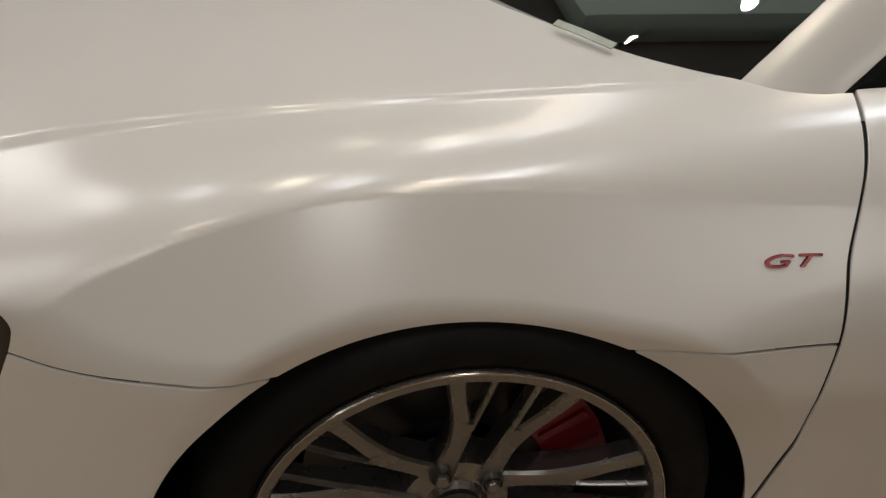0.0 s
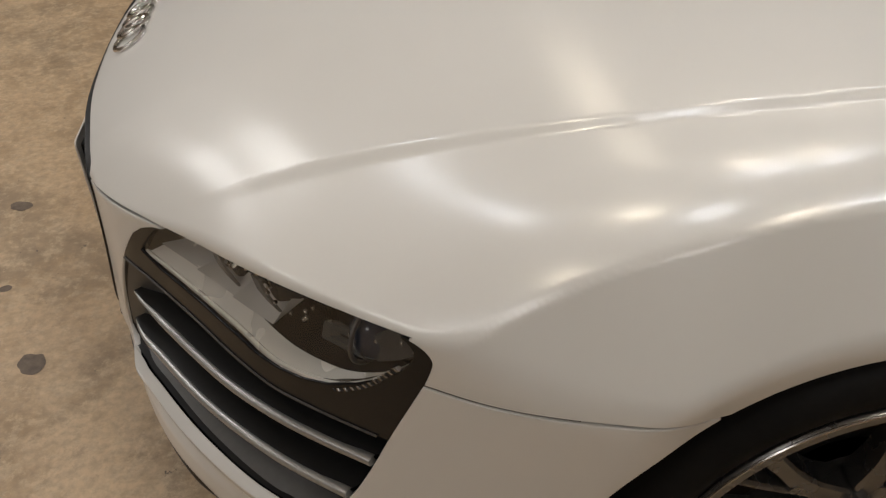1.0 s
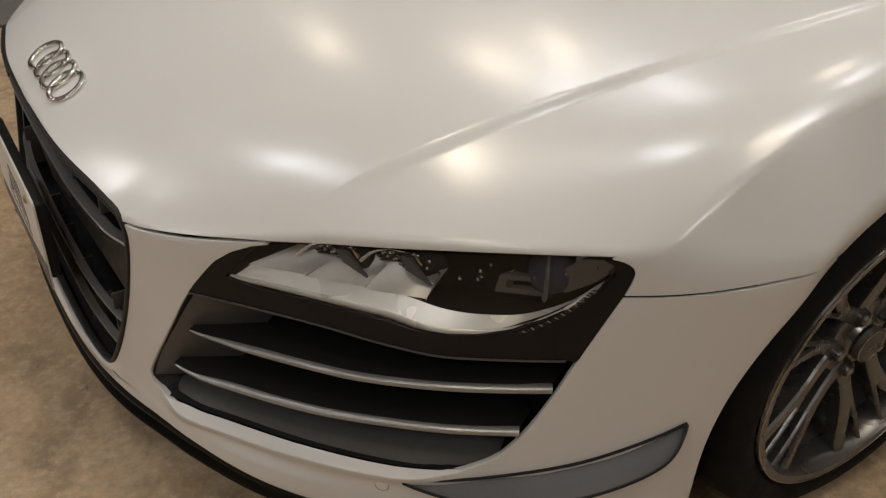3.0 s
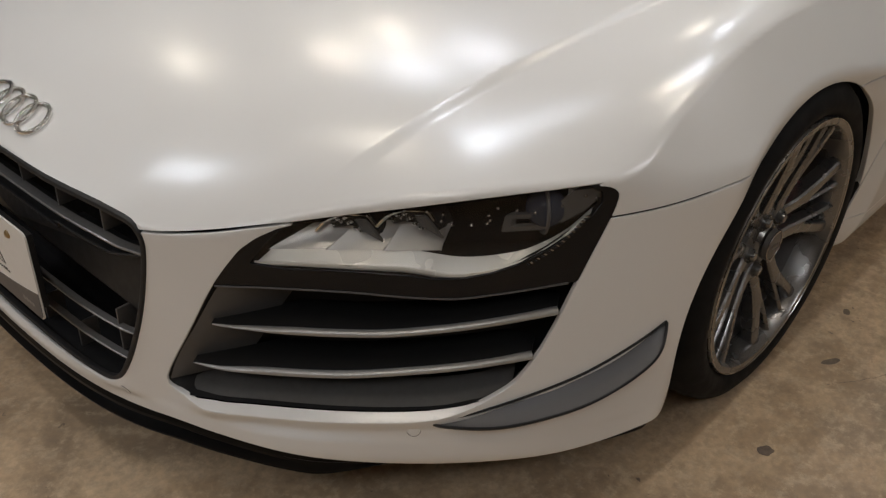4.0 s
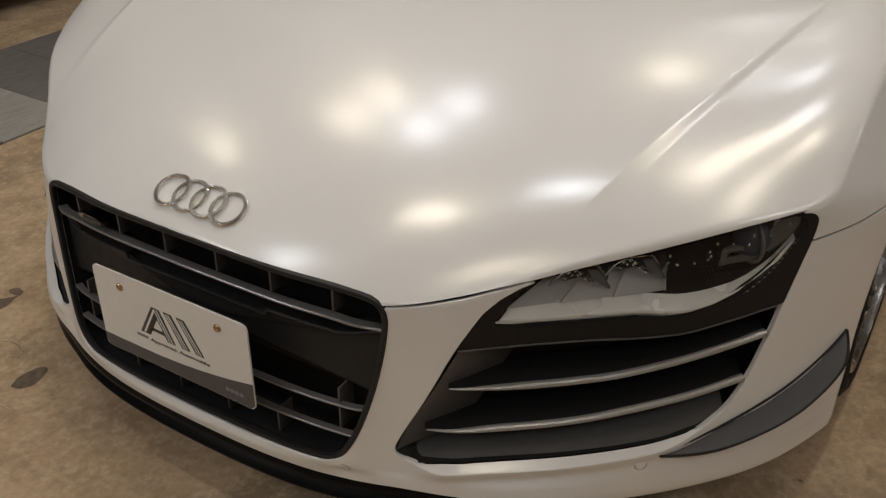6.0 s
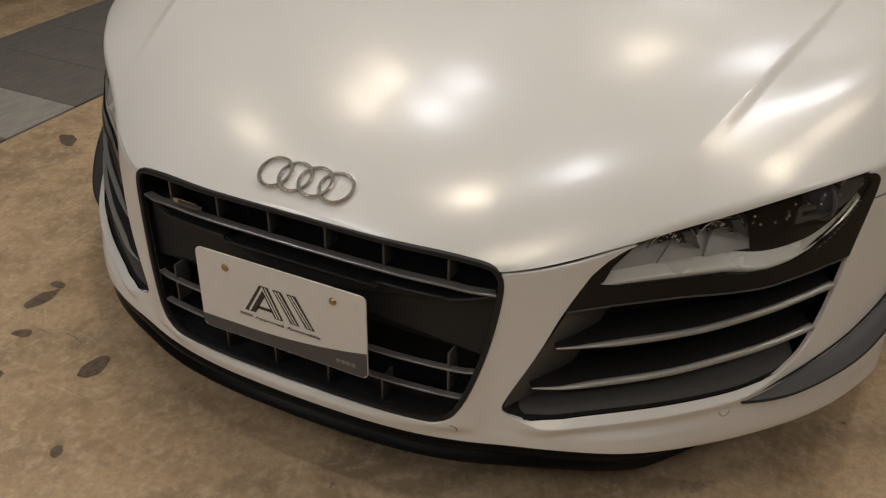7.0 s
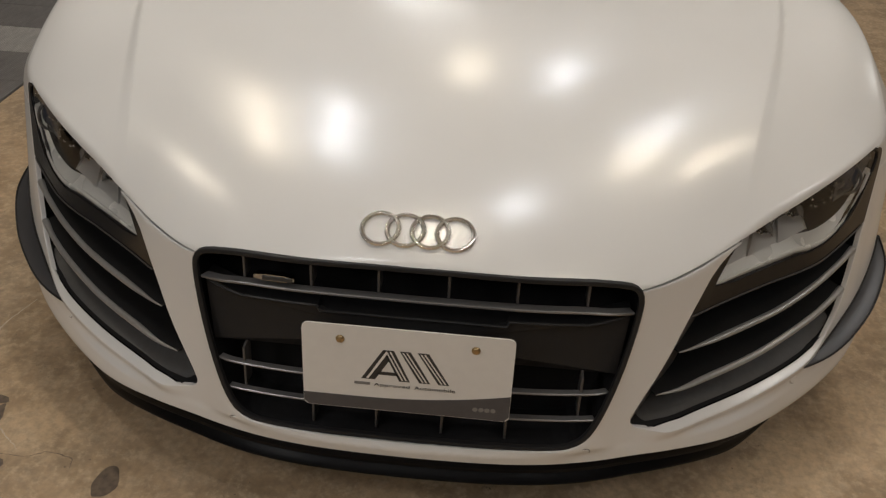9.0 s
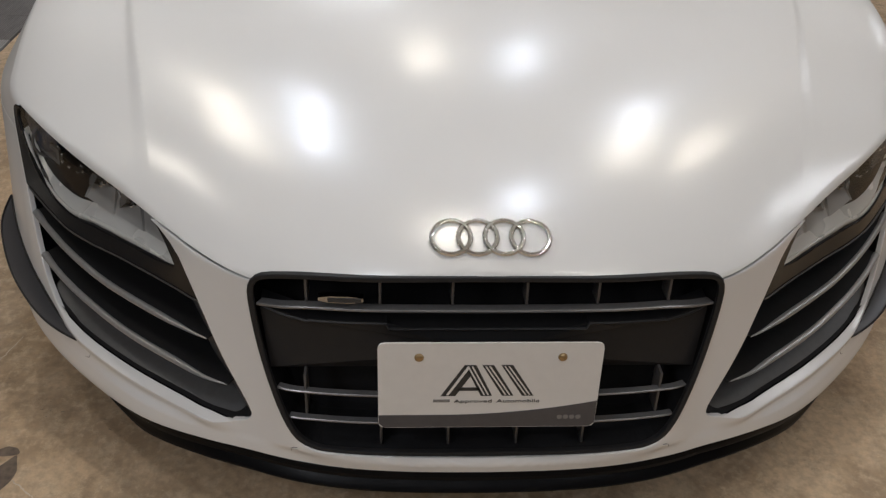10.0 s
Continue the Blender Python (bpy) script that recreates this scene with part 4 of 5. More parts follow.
def flip(bm, sy):
    if sy > 0:
        bmesh.ops.scale(bm, vec=(1, -1, 1), verts=bm.verts)
    return bm


def recess_side(name, line, depth, shrink, material, parent, sy, lift):
    return recess(name, [(sy * a, z) for a, z in line], depth, shrink, material, parent, lift)


def build_headlamp(sy):
    m = sy > 0
    lamp = new("headlamp")
    lamp.parent = car
    tagged(lamp, "clear headlamp with silver reflector and dark bezel")
    pane = lens_piece.link("lens", GLASS, lamp, mirror=m, depth=0, inset=.004, label="clear lamp cover")
    pane.visible_shadow = False
    mask_piece.link("bezel", GLOSS_BLACK, lamp, mirror=m, depth=.012, inset=.0008, label="smoked black lamp edge")
    recess_side("housing", LAMP_BOX, .11, .03, DEEP, lamp, sy, .008)
    # silver lower reflector; its specular strip is put into a brighter silver
    bm = bmesh.new()
    nose_patch(bm, along([(.482, .477), (.559, .477), (.638, .478), (.693, .470), (.747, .484), (.787, .521), (.806, .560)]),
               along([(.490, .497), (.56, .497), (.63, .500), (.69, .492), (.738, .499), (.777, .526), (.799, .561)]), .009, .032, 40, 6)
    part("reflector", flip(bm, sy), LIT_SILVER, lamp, "silver lower reflector")
    bm = bmesh.new()
    rim_line = along([(.482, .480), (.559, .480), (.638, .481), (.693, .473), (.747, .487), (.785, .522), (.803, .556)])
    tube(bm, [on_nose(np.array(-rim_line(q / 40)[0]), np.array(rim_line(q / 40)[1]), .010) for q in range(41)], lambda f: circle2(.0030, 8, .0030 + .0032 * math.sin(math.pi * min(1, f * 1.1)) ** 2))
    part("reflector_lip", flip(bm, sy), LIT_SILVER, lamp, "lower reflector edge with highlight painted in")
    # edge highlight between the lamp and the intake, drawn as a thin graphite tube
    bm = bmesh.new()
    pa = np.linspace(.447, .806, 50)
    tube(bm, on_nose(-pa, LAMP_LOW(pa), -.0006), circle2(.0016, 6))
    part("lamp_edge_highlight", flip(bm, sy), GRAPHITE, lamp)
    # smoked panel at the outer end, with a pale upright and a bracket before the projector
    bm = bmesh.new()
    prism(bm, soften([(.770, .535), (.802, .566), (.806, .592), (.772, .588)], 1), lambda u, v, w: on_nose(np.array(-u), np.array(v), .022 + w), .02)
    part("end_panel", flip(bm, sy), SMOKE, lamp, "smoked grey end panel")
    bm = bmesh.new()
    for u0, u1, v0, v1 in ((.722, .765, .530, .537), (.722, .729, .530, .554), (.722, .765, .548, .554)):
        prism(bm, [(u0, v0), (u1, v0 + .002), (u1, v1 + .002), (u0, v1)], lambda u, v, w: on_nose(np.array(-u), np.array(v), .028 + w), .012)
    part("projector_bracket", flip(bm, sy), SMOKE, lamp)
    # pale scalloped tray below the light units
    bm = bmesh.new()
    lowc, upc = along([(.486, .494), (.56, .496), (.668, .502)]), along([(.514, .523), (.575, .529), (.655, .530)])
    grid = []
    for q in range(61):
        f = q / 60
        saw = (f * 3.0) % 1.0
        row = []
        for r in range(6):
            t = r / 5
            (al, zl), (au, zu) = lowc(f), upc(f)
            aa, zz = al + (au - al) * t, zl + (zu - zl) * t
            row.append(bm.verts.new(on_nose(np.array(-aa), np.array(zz - .004 * saw * t), .026 + .030 * t + .014 * saw * (t + .3))))
        grid.append(row)
    for q in range(60):
        for r in range(5):
            bm.faces.new((grid[q][r], grid[q + 1][r], grid[q + 1][r + 1], grid[q][r + 1]))
    part("inner_tray", flip(bm, sy), SILVER, lamp, "pale scalloped lamp tray", angle=20)
    # two light units: a dark cup, a curved chrome fin and cut crystals
    for ca, cz in ((.562, .529), (.624, .539)):
        bm = bmesh.new()
        cup = soften([(ca - .030, cz - .010), (ca - .008, cz + .014), (ca + .012, cz + .017), (ca + .030, cz - .014), (ca + .022, cz - .017), (ca + .004, cz - .002)], 1)
        prism(bm, cup, lambda u, v, w: on_nose(np.array(-u), np.array(v), .046 + w), .03)
        part("light_unit", flip(bm, sy), BLACK, lamp)
        bm = bmesh.new()
        fin = along([(ca - .034, cz - .010), (ca - .024, cz + .006), (ca - .004, cz + .016), (ca + .014, cz + .017), (ca + .026, cz + .004)])
        tube(bm, [on_nose(np.array(-fin(q / 20)[0]), np.array(fin(q / 20)[1]), .036) for q in range(21)], lambda f: circle2(.0014, 6, .0030), ups=[(1, -.6, 0)] * 21)
        part("arch", flip(bm, sy), CHROME, lamp, angle=30)
        bm = bmesh.new()
        prism(bm, [(ca + .010, cz + .014), (ca + .020, cz + .014), (ca + .029, cz + .001), (ca + .036, cz - .024), (ca + .027, cz - .012), (ca + .018, cz - .002)],
              lambda u, v, w: on_nose(np.array(-u), np.array(v), .024 + 55 * (cz + .014 - v) ** 2 * .2 + w), .004)
        part("fang", flip(bm, sy), SMOKE, lamp, "pointed grey divider", angle=20)
        for kk in range(16):
            bm = bmesh.new()
            px, pz2 = ca - .022 + .0024 * kk, cz - .001 + .008 * math.sin(kk * .33) + .004 * math.sin(kk * 4.3)
            bmesh.ops.create_icosphere(bm, subdivisions=1, radius=.0019 + .0009 * (kk % 3), matrix=Matrix.Translation(Vector(on_nose(np.array(-px), np.array(pz2), .042))))
            part("crystal_or_glint", flip(bm, sy), CHROME, lamp, smooth=False)
    # projector
    c = on_nose(np.array(-.748), np.array(.556), .055)
    bm = bmesh.new()
    bmesh.ops.create_uvsphere(bm, u_segments=24, v_segments=14, radius=.030, matrix=Matrix.Translation(Vector(c)))
    part("projector_lens", flip(bm, sy), PROJECTOR, lamp, "dark glass projector lens")
    bm = bmesh.new()
    tube(bm, [Vector(c) + Vector((-.006, 0, 0)) + Matrix.Rotation(radians(-40), 3, "Z") @ Vector((0, .034 * math.cos(q * math.pi / 16), .034 * math.sin(q * math.pi / 16))) for q in range(32)], circle2(.0028, 6), closed=True, ups=[(-1, 0, 0)] * 32)
    part("projector_ring", flip(bm, sy), GRAPHITE, lamp)
    bm = bmesh.new()
    cc = on_nose(np.array(-.776), np.array(.575), .03)
    box(bm, cc[0], cc[0] + .03, cc[1] - .003, cc[1] + .003, cc[2] - .022, cc[2] + .016, .001)
    part("lamp_bracket", flip(bm, sy), SILVER, lamp)
    # string of small lamps along the lower edge
    curve = along([(.640, .474), (.693, .466), (.747, .480), (.787, .517), (.808, .560)])
    for kk in range(56):
        f = (kk + .5) / 56
        if f < .60:
            continue
        p0, p1 = curve(max(0, f - .01)), curve(min(1, f + .01))
        d = np.array([p1[0] - p0[0], p1[1] - p0[1]])
        d /= np.hypot(*d)
        aa, zz = curve(f)
        size = .0006 + .0017 * f
        bm = bmesh.new()
        prism(bm, [(aa + d[0] * u - d[1] * v, zz + d[1] * u + d[0] * v) for u, v in ((-.0007, -size), (.0007, -size), (.0007, size), (-.0007, size))],
              lambda u, v, w: on_nose(np.array(-u), np.array(v), -.0004 + w), .003)
        part("light_rib", flip(bm, sy), BRIGHT if kk % 2 else BLACK, lamp, smooth=False)
    # added chrome beads that stand in for spotlight reflections on the lens
    for kk in range(16):
        f = kk / 15
        bm = bmesh.new()
        aa = .665 + .13 * f + .01 * math.sin(kk * 5.1)
        zz = float(LAMP_TOP(aa)) - .016 - .022 * abs(math.sin(kk * 2.7))
        bmesh.ops.create_icosphere(bm, subdivisions=2, radius=.0028, matrix=Matrix.Translation(Vector(on_nose(np.array(-aa), np.array(zz), .02))))
        part("crystal_or_glint", flip(bm, sy), CHROME, lamp)


def blade(bm, line, inset, chord, thick, n=40, a0=.0, droop=.0):
    """A curved slat whose front edge follows the nose."""
    p = np.array([line(q / (n - 1)) for q in range(n)])
    fx = on_nose(-p[:, 0], p[:, 1], inset)
    rows = []
    for q in range(n):
        f = q / (n - 1)
        taper = min(1.0, .25 + 3.0 * f) * min(1.0, .6 + 5 * (1 - f))
        t = thick * taper
        c = chord * taper
        w = fx[q]
        prof = [(0, 0), (.0015, t * .42), (.006, t * .5), (c, t * .35 + droop), (c, -t * .35 + droop), (.006, -t * .5), (.0015, -t * .42)]
        rows.append([bm.verts.new((w[0] + u * .85, w[1] + u * .52, w[2] + v)) for u, v in prof])
    m = len(rows[0])
    for a, b in zip(rows, rows[1:]):
        for kk in range(m):
            bm.faces.new((a[kk], a[(kk + 1) % m], b[(kk + 1) % m], b[kk]))
    bm.faces.new(rows[0])
    bm.faces.new(rows[-1][::-1])
    return bm


def build_intake(sy):
    duct = recess_side("side_intake", INTAKE_BOX, .13, .05, BLACK, car, sy, .004)
    tagged(duct, "black air intake with two curved blades")
    for line in ([(.436, .3755), (.503, .374), (.609, .378), (.694, .391), (.750, .402), (.799, .413)],
                 [(.408, .300), (.509, .304), (.592, .310), (.675, .323), (.733, .332), (.786, .3425)]):
        # the body's black holds the duct's shade, the pale edge its highlight
        bm = blade(bmesh.new(), along(line), .009, .075, .011)
        slat = part("slat", flip(bm, sy), SHADED_BLADE, duct, "curved intake blade, shaded body and lit front edge put into colour")
        bm = bmesh.new()
        cur = along(line)
        pq = np.array([cur(q / 39) for q in range(40)])
        tube(bm, on_nose(-pq[:, 0], pq[:, 1] - .0005, .0115), lambda f: circle2(.0075 * min(1, .3 + 4 * f), 14, .0058 * min(1, .25 + 3 * f)))
        part("slat_edge", flip(bm, sy), LIT_SLAT_EDGE, slat)
    # sloping ledge at the foot of the intake
    bm = bmesh.new()
    nose_patch(bm, along([(.370, .2385), (.514, .247), (.653, .2545), (.722, .262), (.772, .286)]), along([(.40, .262), (.514, .268), (.653, .276), (.714, .286), (.75, .305)]), .020, .075, 30, 5)
    part("intake_ledge", flip(bm, sy), LEDGE, duct)
    # inner cheek
    bm = bmesh.new()
    nose_patch(bm, along([(.369, .256), (.378, .285), (.416, .370), (.445, .440)]), along([(.42, .262), (.445, .305), (.475, .38), (.50, .436)]), .007, .08, 16, 3)
    part("intake_cheek", flip(bm, sy), TRIM, duct)


for sy in (-1, 1):
    build_headlamp(sy)
    build_intake(sy)


# ---- corner blades, parking sensors, front lip, side badge ----
def build_canard(sy):
    top = [(.246, .709, .240), (.324, .773, .267), (.434, .847, .311), (.519, .888, .354), (.547, .898, .369)]
    s = np.linspace(0, 1, 5)
    cx, cy, cz = (pchip(s, [p[q] for p in top]) for q in range(3))
    bm = bmesh.new()
    n, rows, inner, outer = 36, [], [], []
    for q in range(n):
        f = q / (n - 1)
        p = np.array([float(cx(f)), float(cy(f)), float(cz(f))])
        g = normals_of(body, p[None])[0]
        g = np.array([g[0], g[1], 0])
        g /= np.linalg.norm(g)
        wide = math.sin(math.pi * f ** 1.08) ** .8
        tip = p + g * (.032 * wide + .003) + np.array([0, 0, -.030 * wide])
        mid = (p + tip) / 2 + np.array([0, 0, -.006 * wide]) - g * .004 * wide
        rows.append([bm.verts.new((v[0], -v[1], v[2])) for v in (p - g * .004, mid, tip, tip + np.array([0, 0, -.006]) - g * .002, mid + np.array([0, 0, -.008]), p - g * .006 + np.array([0, 0, -.01]))])
        inner.append((p[0] + g[0] * .002, -p[1] - g[1] * .002, p[2] + .001))
        outer.append((tip[0], -tip[1], tip[2]))
    for a, b in zip(rows, rows[1:]):
        for kk in range(6):
            bm.faces.new((a[kk], a[(kk + 1) % 6], b[(kk + 1) % 6], b[kk]))
    bm.faces.new(rows[0])
    bm.faces.new(rows[-1][::-1])
    blade_ob = part("corner_blade", flip(bm, sy), CARBON, car, "dark grey corner air blade")
    for line in (inner, outer):
        bm = bmesh.new()
        tube(bm, line, circle2(.0022, 6))
        part("blade_edge", flip(bm, sy), BLACK, blade_ob)


for sy in (-1, 1):
    build_canard(sy)
    for px, pa, pz in ((.228, .690, .227), (-.017, .296, .214)):
        p = on_nose(np.array(-pa), np.array(pz), 0)
        g = normals_of(body, p[None])[0]
        q = Vector(-g).to_track_quat("Y", "Z").to_matrix().to_4x4()
        bm = bmesh.new()
        spin(bm, [(.0001, -.0012), (.0085, -.0012), (.0095, 0), (.0095, .004)], 24)
        bmesh.ops.transform(bm, matrix=Matrix.Translation(Vector(p)) @ q, verts=bm.verts)
        sens = part("parking_sensor", flip(bm, sy), PAINT, bumper)
        bm = bmesh.new()
        tube(bm, [(.0102 * math.cos(r * math.pi / 12), .0002, .0102 * math.sin(r * math.pi / 12)) for r in range(24)], circle2(.0005, 5), closed=True, ups=[(0, 1, 0)] * 24)
        bmesh.ops.transform(bm, matrix=Matrix.Translation(Vector(p)) @ q, verts=bm.verts)
        part("sensor_ring", flip(bm, sy), GRAPHITE, bumper)

bm = bmesh.new()
ys = np.linspace(-.705, .705, 120)
lx = front_x(ys, np.full(ys.shape, .191))
rows = []
for y, x in zip(ys, lx):
    g = normals_of(body, np.array([[x, y, .191]]))[0]
    g = np.array([g[0], g[1]]) / np.hypot(g[0], g[1])
    fade = float(step01(.705, .57, abs(y)))
    tuck = float(step01(.64, .26, abs(y)))
    edge_z = .190 - .025 * float(step01(.40, .74, abs(y)))
    prof = [(-.04, .004), (-.003, .0005), (.001, -.004), (.0035, -.011), (.003, -.018), (-.005, -.021), (-.007, -.028), (.001, -.036), (.0045, -.042), (.0035, -.046), (-.10, -.052)]
    rows.append([bm.verts.new((x + g[0] * (u * (.2 + .8 * tuck) - .007 * (1 - tuck)), y + g[1] * (u * (.2 + .8 * tuck) - .007 * (1 - tuck)), edge_z + v * fade)) for u, v in prof])
for a, b in zip(rows, rows[1:]):
    for kk in range(len(a) - 1):
        bm.faces.new((a[kk], a[kk + 1], b[kk + 1], b[kk]))
part("front_splitter", bm, LIP_BLACK, car, "black front lip spoiler", angle=20)

# red letters on the fender
font = bpy.data.curves.new("letters", "FONT")
font.body, font.size, font.extrude, font.shear = "GT", .034, .0016, .35
font.space_character = 1.05
tmp = new("letters", font)
bpy.context.view_layer.update()
letters_mesh = bpy.data.meshes.new_from_object(tmp.evaluated_get(bpy.context.evaluated_depsgraph_get()))
bpy.data.objects.remove(tmp)
co = np.array([v.co[:] for v in letters_mesh.vertices])
co[:, 0] *= 1.30
co[:, 1] *= .58
px = 1.243 + co[:, 0]
pz = .6585 + co[:, 1] * .80
py = np.full(px.shape, -.7)
lo, hi = np.full(px.shape, .7), np.full(px.shape, 1.0)
for _ in range(26):
    mid = (lo + hi) / 2
    ins = body(np.stack([px, -mid, pz], -1)) < 0
    lo, hi = np.where(ins, mid, lo), np.where(ins, hi, mid)
for v, x, y, z, d in zip(letters_mesh.vertices, px, lo, pz, co[:, 2]):
    v.co = (x, -y - .0015 - d, z)
letters_mesh.materials.clear()
letters_mesh.materials.append(BADGE_RED)
badge = new("side_badge", letters_mesh)
badge.parent = car
tagged(badge, "red GT letters")

# pale strip behind the foot of the windscreen
bm = bmesh.new()
tube(bm, [(1.092, -.533, .792), (1.118, -.575, .794), (1.142, -.617, .795)], lambda f: [(-.005, -.001), (.005, -.001), (.005, .001), (-.005, .001)], ups=[(-.5, 0, .85)] * 3)
part("screen_tag", bm, plain("pale_green_tag", (0.42, 0.48, 0.42), 0.4, grain=60), car, "pale green strip behind the windscreen")


# ---- the room ----
def sheet(name, x0, x1, y0, y1, z0, z1, material, label, category):
    bm = box(bmesh.new(), x0, x1, y0, y1, z0, z1)
    ob = part(name, bm, material, None, smooth=False)
    return tagged(ob, label, category, kind="structure")


sheet("floor", -6, 8, -6, 1.62, -.1, 0, CONCRETE, "brown stained and scratched concrete floor", "floor")
sheet("floor_beyond", -6, 8, 2.385, 5.4, -.1, -.002, CONCRETE, "brown concrete floor under the neighbouring car", "floor")
sheet("wall_side", -6, 8, 5.4, 5.6, -.1, CEILING, WALL, "dark charcoal wall", "wall")
sheet("wall_far", -6, 8, -6.2, -6, -.1, CEILING, PALE_WALL, "plain warm wall", "wall")
sheet("wall_front", -6.2, -6, -6.2, 5.6, -.1, CEILING, PALE_WALL, "plain warm wall", "wall")
sheet("wall_rear", 8, 8.2, -6.2, 5.6, -.1, CEILING, PALE_WALL, "plain warm wall", "wall")
sheet("ceiling", -6.2, 8.2, -6.2, 5.6, CEILING, CEILING + .1, CEIL, "plain ceiling with round lamps", "ceiling")
for n, (x, y, r, q) in enumerate([(.014, .566, .040, .6), (.826, 1.456, .05, .5), (.031, .794, .022, .7), (.15, .858, .05, .4), (-.321, .771, .028, .7), (-.266, -.177, .030, .8),
                                 (-.431, .344, .026, .7), (-.132, 1.265, .03, .5), (-.10, .743, .03, .5), (.80, -1.016, .016, .8), (1.312, -.947, .012, .6), (1.574, -1.285, .018, .6),
                                 (1.126, -.994, .022, .4), (-.211, .443, .018, .7), (.212, .87, .022, .6), (-.52, -.35, .02, .6), (-.38, .05, .014, .8), (1.05, -1.2, .012, .6)]):
    bm = bmesh.new()
    rng = random.Random(n)
    wob = [1 + .35 * (rng.random() - .5) for _ in range(14)]
    blot = soften([(r * wob[k] * math.cos(k * math.pi / 7), r * q * wob[k] * math.sin(k * math.pi / 7)) for k in range(14)], 2)
    bm.faces.new([bm.verts.new((x + u * math.cos(n) - v * math.sin(n), y + u * math.sin(n) + v * math.cos(n), .0008)) for u, v in blot])
    tagged(part("floor_stain", bm, STAIN, None, smooth=False), "dark oily stain on the concrete floor", "stain", "floor stains", "structure")
rng = random.Random(5)
MARKS = [("floor_crack", [(.06, .86), (.06, .743), (.078, .699), (.061, .65), (.039, .647)], .0022, STAIN, "thin dark crack in the concrete floor"),
         ("floor_scratch", [(.238, .974), (.442, .986), (.576, .958)], .0045, SCUFF, "pale scratch on the concrete floor"),
         ("floor_scratch", [(.169, .875), (.078, .767)], .004, SCUFF, "pale scratch on the concrete floor"),
         ("floor_scratch", [(-.071, .618), (-.072, .511)], .0035, SCUFF, "pale scratch on the concrete floor"),
         ("floor_scratch", [(.70, -1.20), (1.12, -1.31), (1.5, -1.33)], .004, SCUFF, "pale scratch on the concrete floor"),
         ("floor_crack", [(1.05, -1.02), (1.20, -1.10), (1.34, -1.09), (1.52, -1.17)], .0022, STAIN, "thin dark crack in the concrete floor"),
         ("floor_crack", [(-.46, -.62), (-.30, -.70), (-.22, -.86), (-.05, -.90)], .002, STAIN, "thin dark crack in the concrete floor")]
for name, line, w, mat, label in MARKS:
    bm = bmesh.new()
    d = np.linspace(0, 1, len(line))
    px, py = pchip(d, [q[0] for q in line]), pchip(d, [q[1] for q in line])
    sides = []
    for k in range(31):
        f = k / 30
        x, y = float(px(f)) + .004 * (rng.random() - .5), float(py(f)) + .004 * (rng.random() - .5)
        tx, ty = float(px(min(1, f + .02)) - px(max(0, f - .02))), float(py(min(1, f + .02)) - py(max(0, f - .02)))
        h = math.hypot(tx, ty)
        ww = w * (.25 + .75 * math.sin(math.pi * f)) * (.5 + .7 * rng.random()) / h
        sides.append([bm.verts.new((x - ty * ww * s, y + tx * ww * s, .0006)) for s in (-.5, .5)])
    for a, b in zip(sides, sides[1:]):
        bm.faces.new((a[0], a[1], b[1], b[0]))
    tagged(part(name, bm, mat, None, smooth=False), label, "mark", "floor marks", "structure")
# strip of carpet planks between the two cars
carpet = new("carpet_floor")
tagged(carpet, "strip of ribbed grey carpet planks on the floor", "carpet", kind="structure")
meshes = []
for mat in (CARPET, CARPET_PALE):
    bm = box(bmesh.new(), 0, .2875, 0, .752, -.012, .003, .0015)
    me = bpy.data.meshes.new("plank")
    bm.to_mesh(me)
    bm.free()
    me.materials.append(mat)
    meshes.append(me)
for k in range(-18, 24):
    ob = new("plank", meshes[k % 5 == 4])
    ob.parent = carpet
    ob.matrix_basis = Matrix.Translation((1.03 + .29 * k, 1.628, 0))
sheet("floor_base", -6, 8, 1.622, 2.383, -.1, -.013, CONCRETE, "concrete below the carpet strip", "floor")

# ---- the dark car parked alongside ----
parked = new("parked_car")
parked.location = (0, 3.56, 0)
tagged(parked, "dark grey coupe with silver wheels parked alongside", "car")
phi2 = np.linspace(0, math.pi, 73)
ring2 = np.stack([0 * phi2, -np.sin(phi2), np.cos(phi2)], -1)
ways2 = [math.cos(t) * ring2 + math.sin(t) * np.array([-1.0, 0, 0]) for t in np.linspace(math.pi / 2 - 1e-4, 0, 30)]
eyes2 = [np.array([1.0, 0, .40])] * len(ways2)
for x in np.arange(1.1, 3.61, .1):
    ways2.append(ring2)
    eyes2.append(np.array([x, 0, .40]))
for t in np.linspace(.1, math.pi / 2 - 1e-4, 16):
    ways2.append(math.cos(t) * ring2 + math.sin(t) * np.array([1.0, 0, 0]))
    eyes2.append(np.array([3.6, 0, .40]))
ways2 = np.array(ways2)
plain_hull = skin_grid(body, np.array(eyes2)[:, None, :] + 0 * ways2, ways2)
i, j, k = plain_hull.faces[12 * 72 + 20][:3]
if np.dot(np.cross(plain_hull.v[j] - plain_hull.v[i], plain_hull.v[k] - plain_hull.v[j]), plain_hull.n[i]) < 0:
    plain_hull.faces = [f[::-1] for f in plain_hull.faces]
for hub in (.944, 3.594):
    plain_hull = plain_hull.keep(.345 - np.hypot(plain_hull.v[:, 0] - hub, plain_hull.v[:, 2] - .31))
plain_hull.link("body", DARK_PAINT, parked, both=True, depth=.012)
roof_piece.link("roof", DARK_PAINT, parked, both=True, depth=.012)
screen_piece.link("windscreen", SCREEN, parked, both=True, depth=0, inset=.004).visible_shadow = False
for m in (False, True):
    glass_piece.link("side_window", SCREEN, parked, mirror=m, depth=0, inset=.004).visible_shadow = False
bm = bmesh.new()
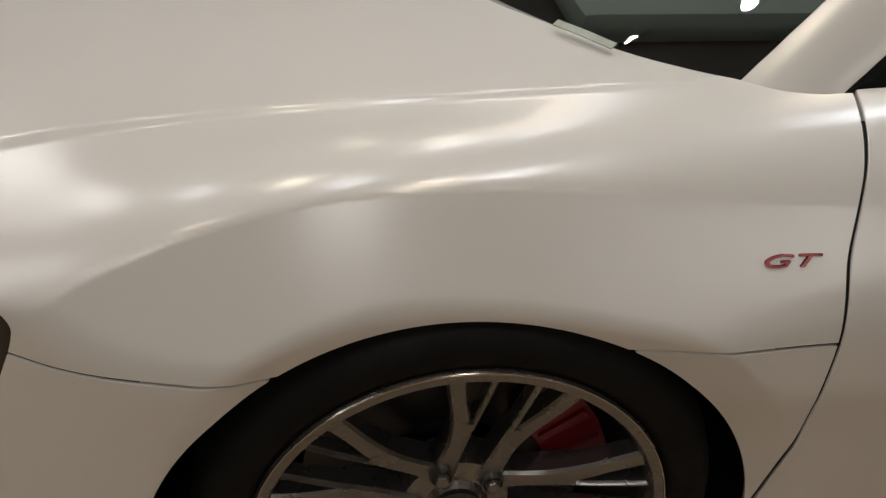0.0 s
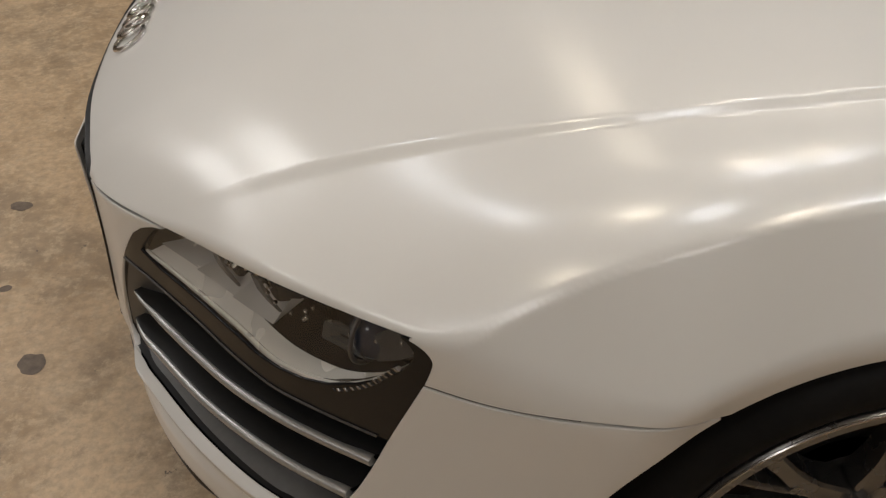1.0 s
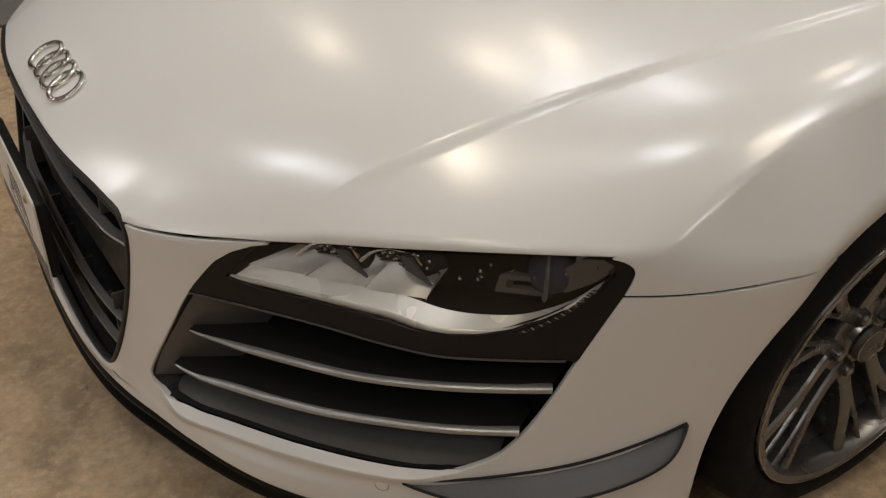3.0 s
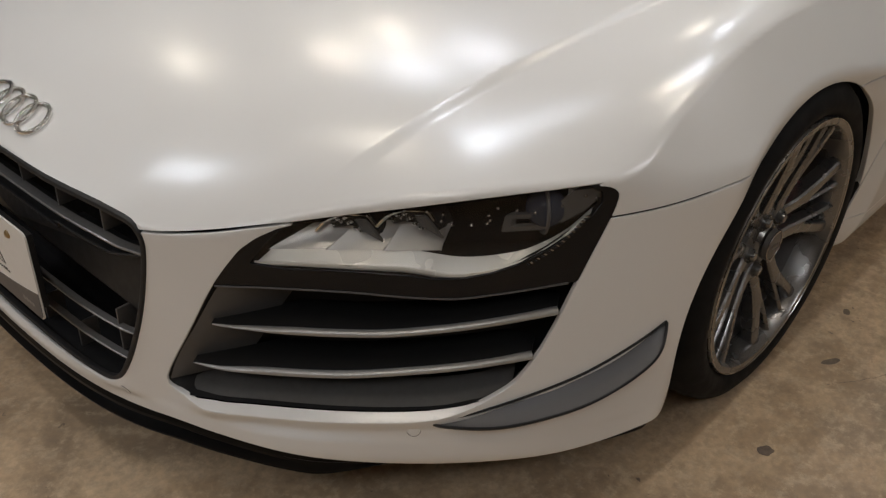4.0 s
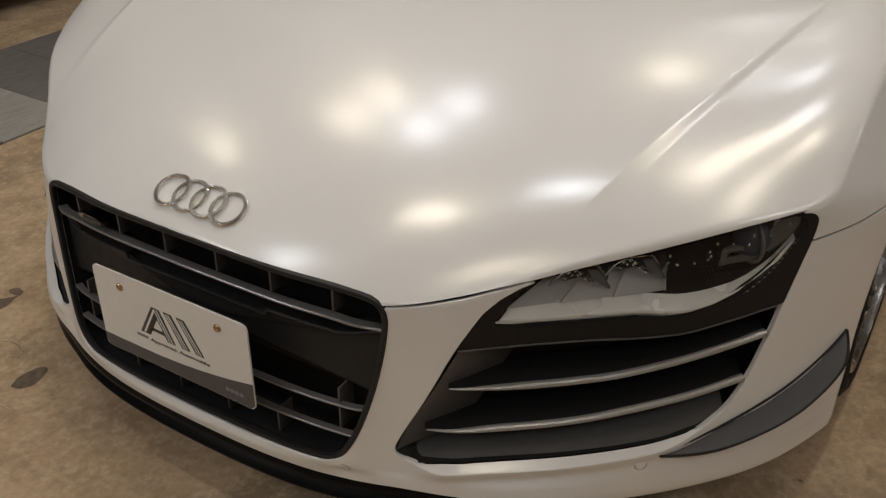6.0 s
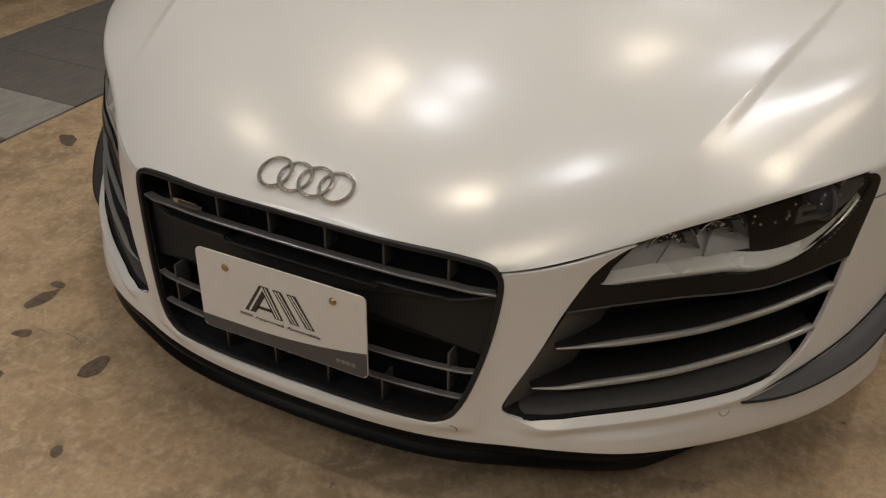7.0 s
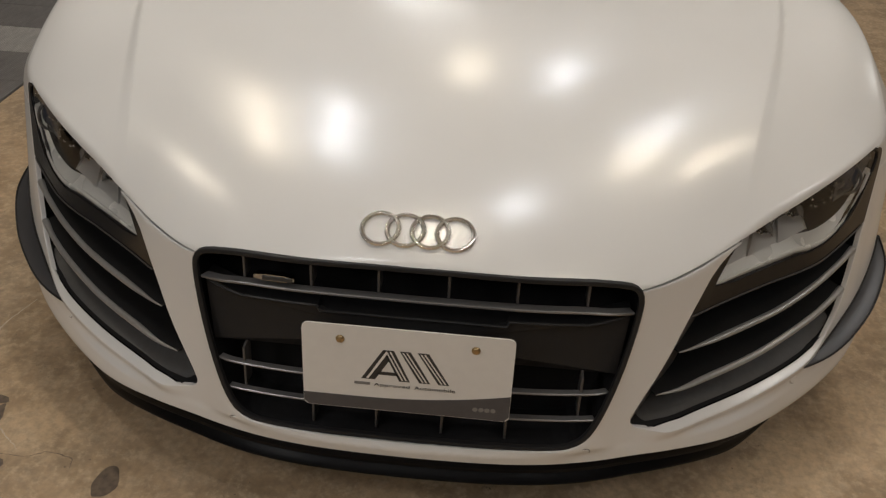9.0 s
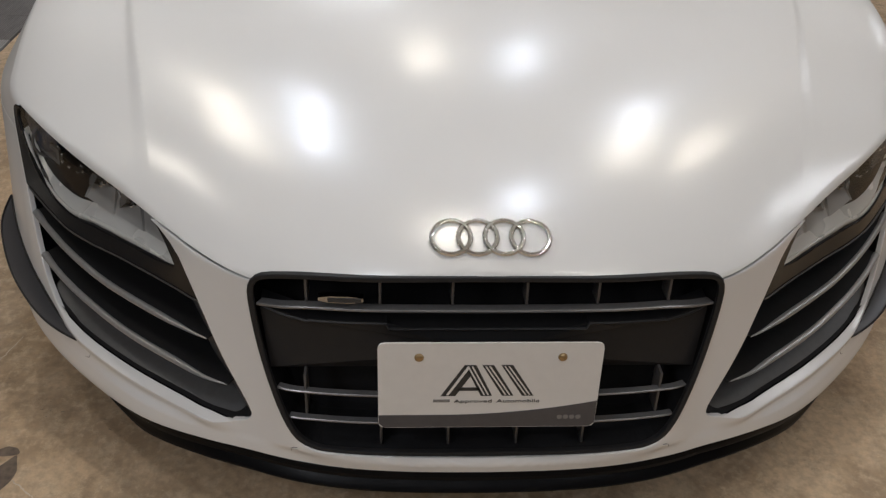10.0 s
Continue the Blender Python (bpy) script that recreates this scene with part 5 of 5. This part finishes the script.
box(bm, .5, 4.0, -.62, .62, .12, .735, .03)
part("chassis", bm, DEEP, parked)


def build_silver_wheel():
    w = new("silver_wheel")
    bm = bmesh.new()
    spin(bm, [(.236, .19), (.250, .19), (.285, .212), (.310, .200), (.3145, .17), (.3145, .015), (.310, -.010), (.300, -.024), (.280, -.034), (.262, -.031), (.250, -.022), (.246, -.010)], 64)
    part("tyre", bm, RUBBER, w)
    bm = bmesh.new()
    spin(bm, [(.248, -.014), (.250, -.028), (.240, -.030), (.234, -.020), (.222, .02), (.215, .06), (.215, .19)], 64)
    part("rim", bm, RIM_SILVER, w)
    bm = bmesh.new()
    spin(bm, [(.0001, -.006), (.05, -.004), (.062, .01), (.062, .05)], 40)
    part("hub", bm, RIM_SILVER, w)
    for q in range(7):
        for o in (-.017, .017):
            an = 2 * math.pi * q / 7
            bm = bmesh.new()
            pts = [(r * math.cos(an) - o * math.sin(an) * (.6 + r), .004 - .10 * max(0, r - .05) ** 1.5, r * math.sin(an) + o * math.cos(an) * (.6 + r)) for r in (.05, .1, .15, .2, .238)]
            tube(bm, pts, [(-.009, .004), (-.006, 0), (.006, 0), (.009, .004), (.008, .03), (-.008, .03)], ups=[(0, 1, 0)] * 5)
            part("spoke", bm, RIM_SILVER, w, angle=25)
    bm = bmesh.new()
    spin(bm, [(.06, .09), (.18, .09), (.18, .11), (.06, .11)], 48)
    part("brake_disc", bm, DISC, w)
    return w


silver_wheel = build_silver_wheel()
silver_wheel.parent = parked
tagged(silver_wheel, "silver alloy wheel with paired spokes")
silver_wheel.matrix_basis = pose(.944, -.872, .3145, 0, 8, 0)
copy_thing(silver_wheel, pose(.944, .872, .3145, 0, 0, 180))
copy_thing(silver_wheel, pose(3.594, -.872, .3145, 0, 20, 0))
copy_thing(silver_wheel, pose(3.594, .872, .3145, 0, 0, 180))

# housings and glowing faces for the added fill lamps
for x, y, c, w in FILL_LAMPS:
    lamp = new("spot_or_fill_lamp")
    lamp.location = (x, y, LAMP_Z)
    tagged(lamp, "wide round fill lamp added out of view", "lamp", "wide ceiling lamps")
    bm = bmesh.new()
    spin(bm, [(.355, -.010), (.37, -.012), (.375, .0), (.32, .05), (.02, .07), (.012, CEILING - LAMP_Z)], 40)
    bmesh.ops.rotate(bm, cent=(0, 0, 0), matrix=Matrix.Rotation(radians(90), 3, "X"), verts=bm.verts)
    part("lamp_can", bm, SATIN_BLACK, lamp)
    bm = bmesh.new()
    bmesh.ops.create_circle(bm, cap_ends=True, radius=.35, segments=40)
    part("lamp_face", bm, LAMP_GLOW[c], lamp)
for x, y, c, k in LAMPS:
    lamp = new("spot_or_fill_lamp")
    lamp.location = (x, y, LAMP_Z)
    tagged(lamp, "small round ceiling spotlight", "lamp", "ceiling spotlights")
    bm = bmesh.new()
    spin(bm, [(.036, -.010), (.044, -.012), (.046, .0), (.042, .10), (.02, .12), (.012, CEILING - LAMP_Z)], 32)
    bmesh.ops.rotate(bm, cent=(0, 0, 0), matrix=Matrix.Rotation(radians(90), 3, "X"), verts=bm.verts)
    part("lamp_can", bm, SATIN_BLACK, lamp)
    bm = bmesh.new()
    bmesh.ops.create_circle(bm, cap_ends=True, radius=.035, segments=32)
    part("lamp_face", bm, LAMP_GLOW[c], lamp)
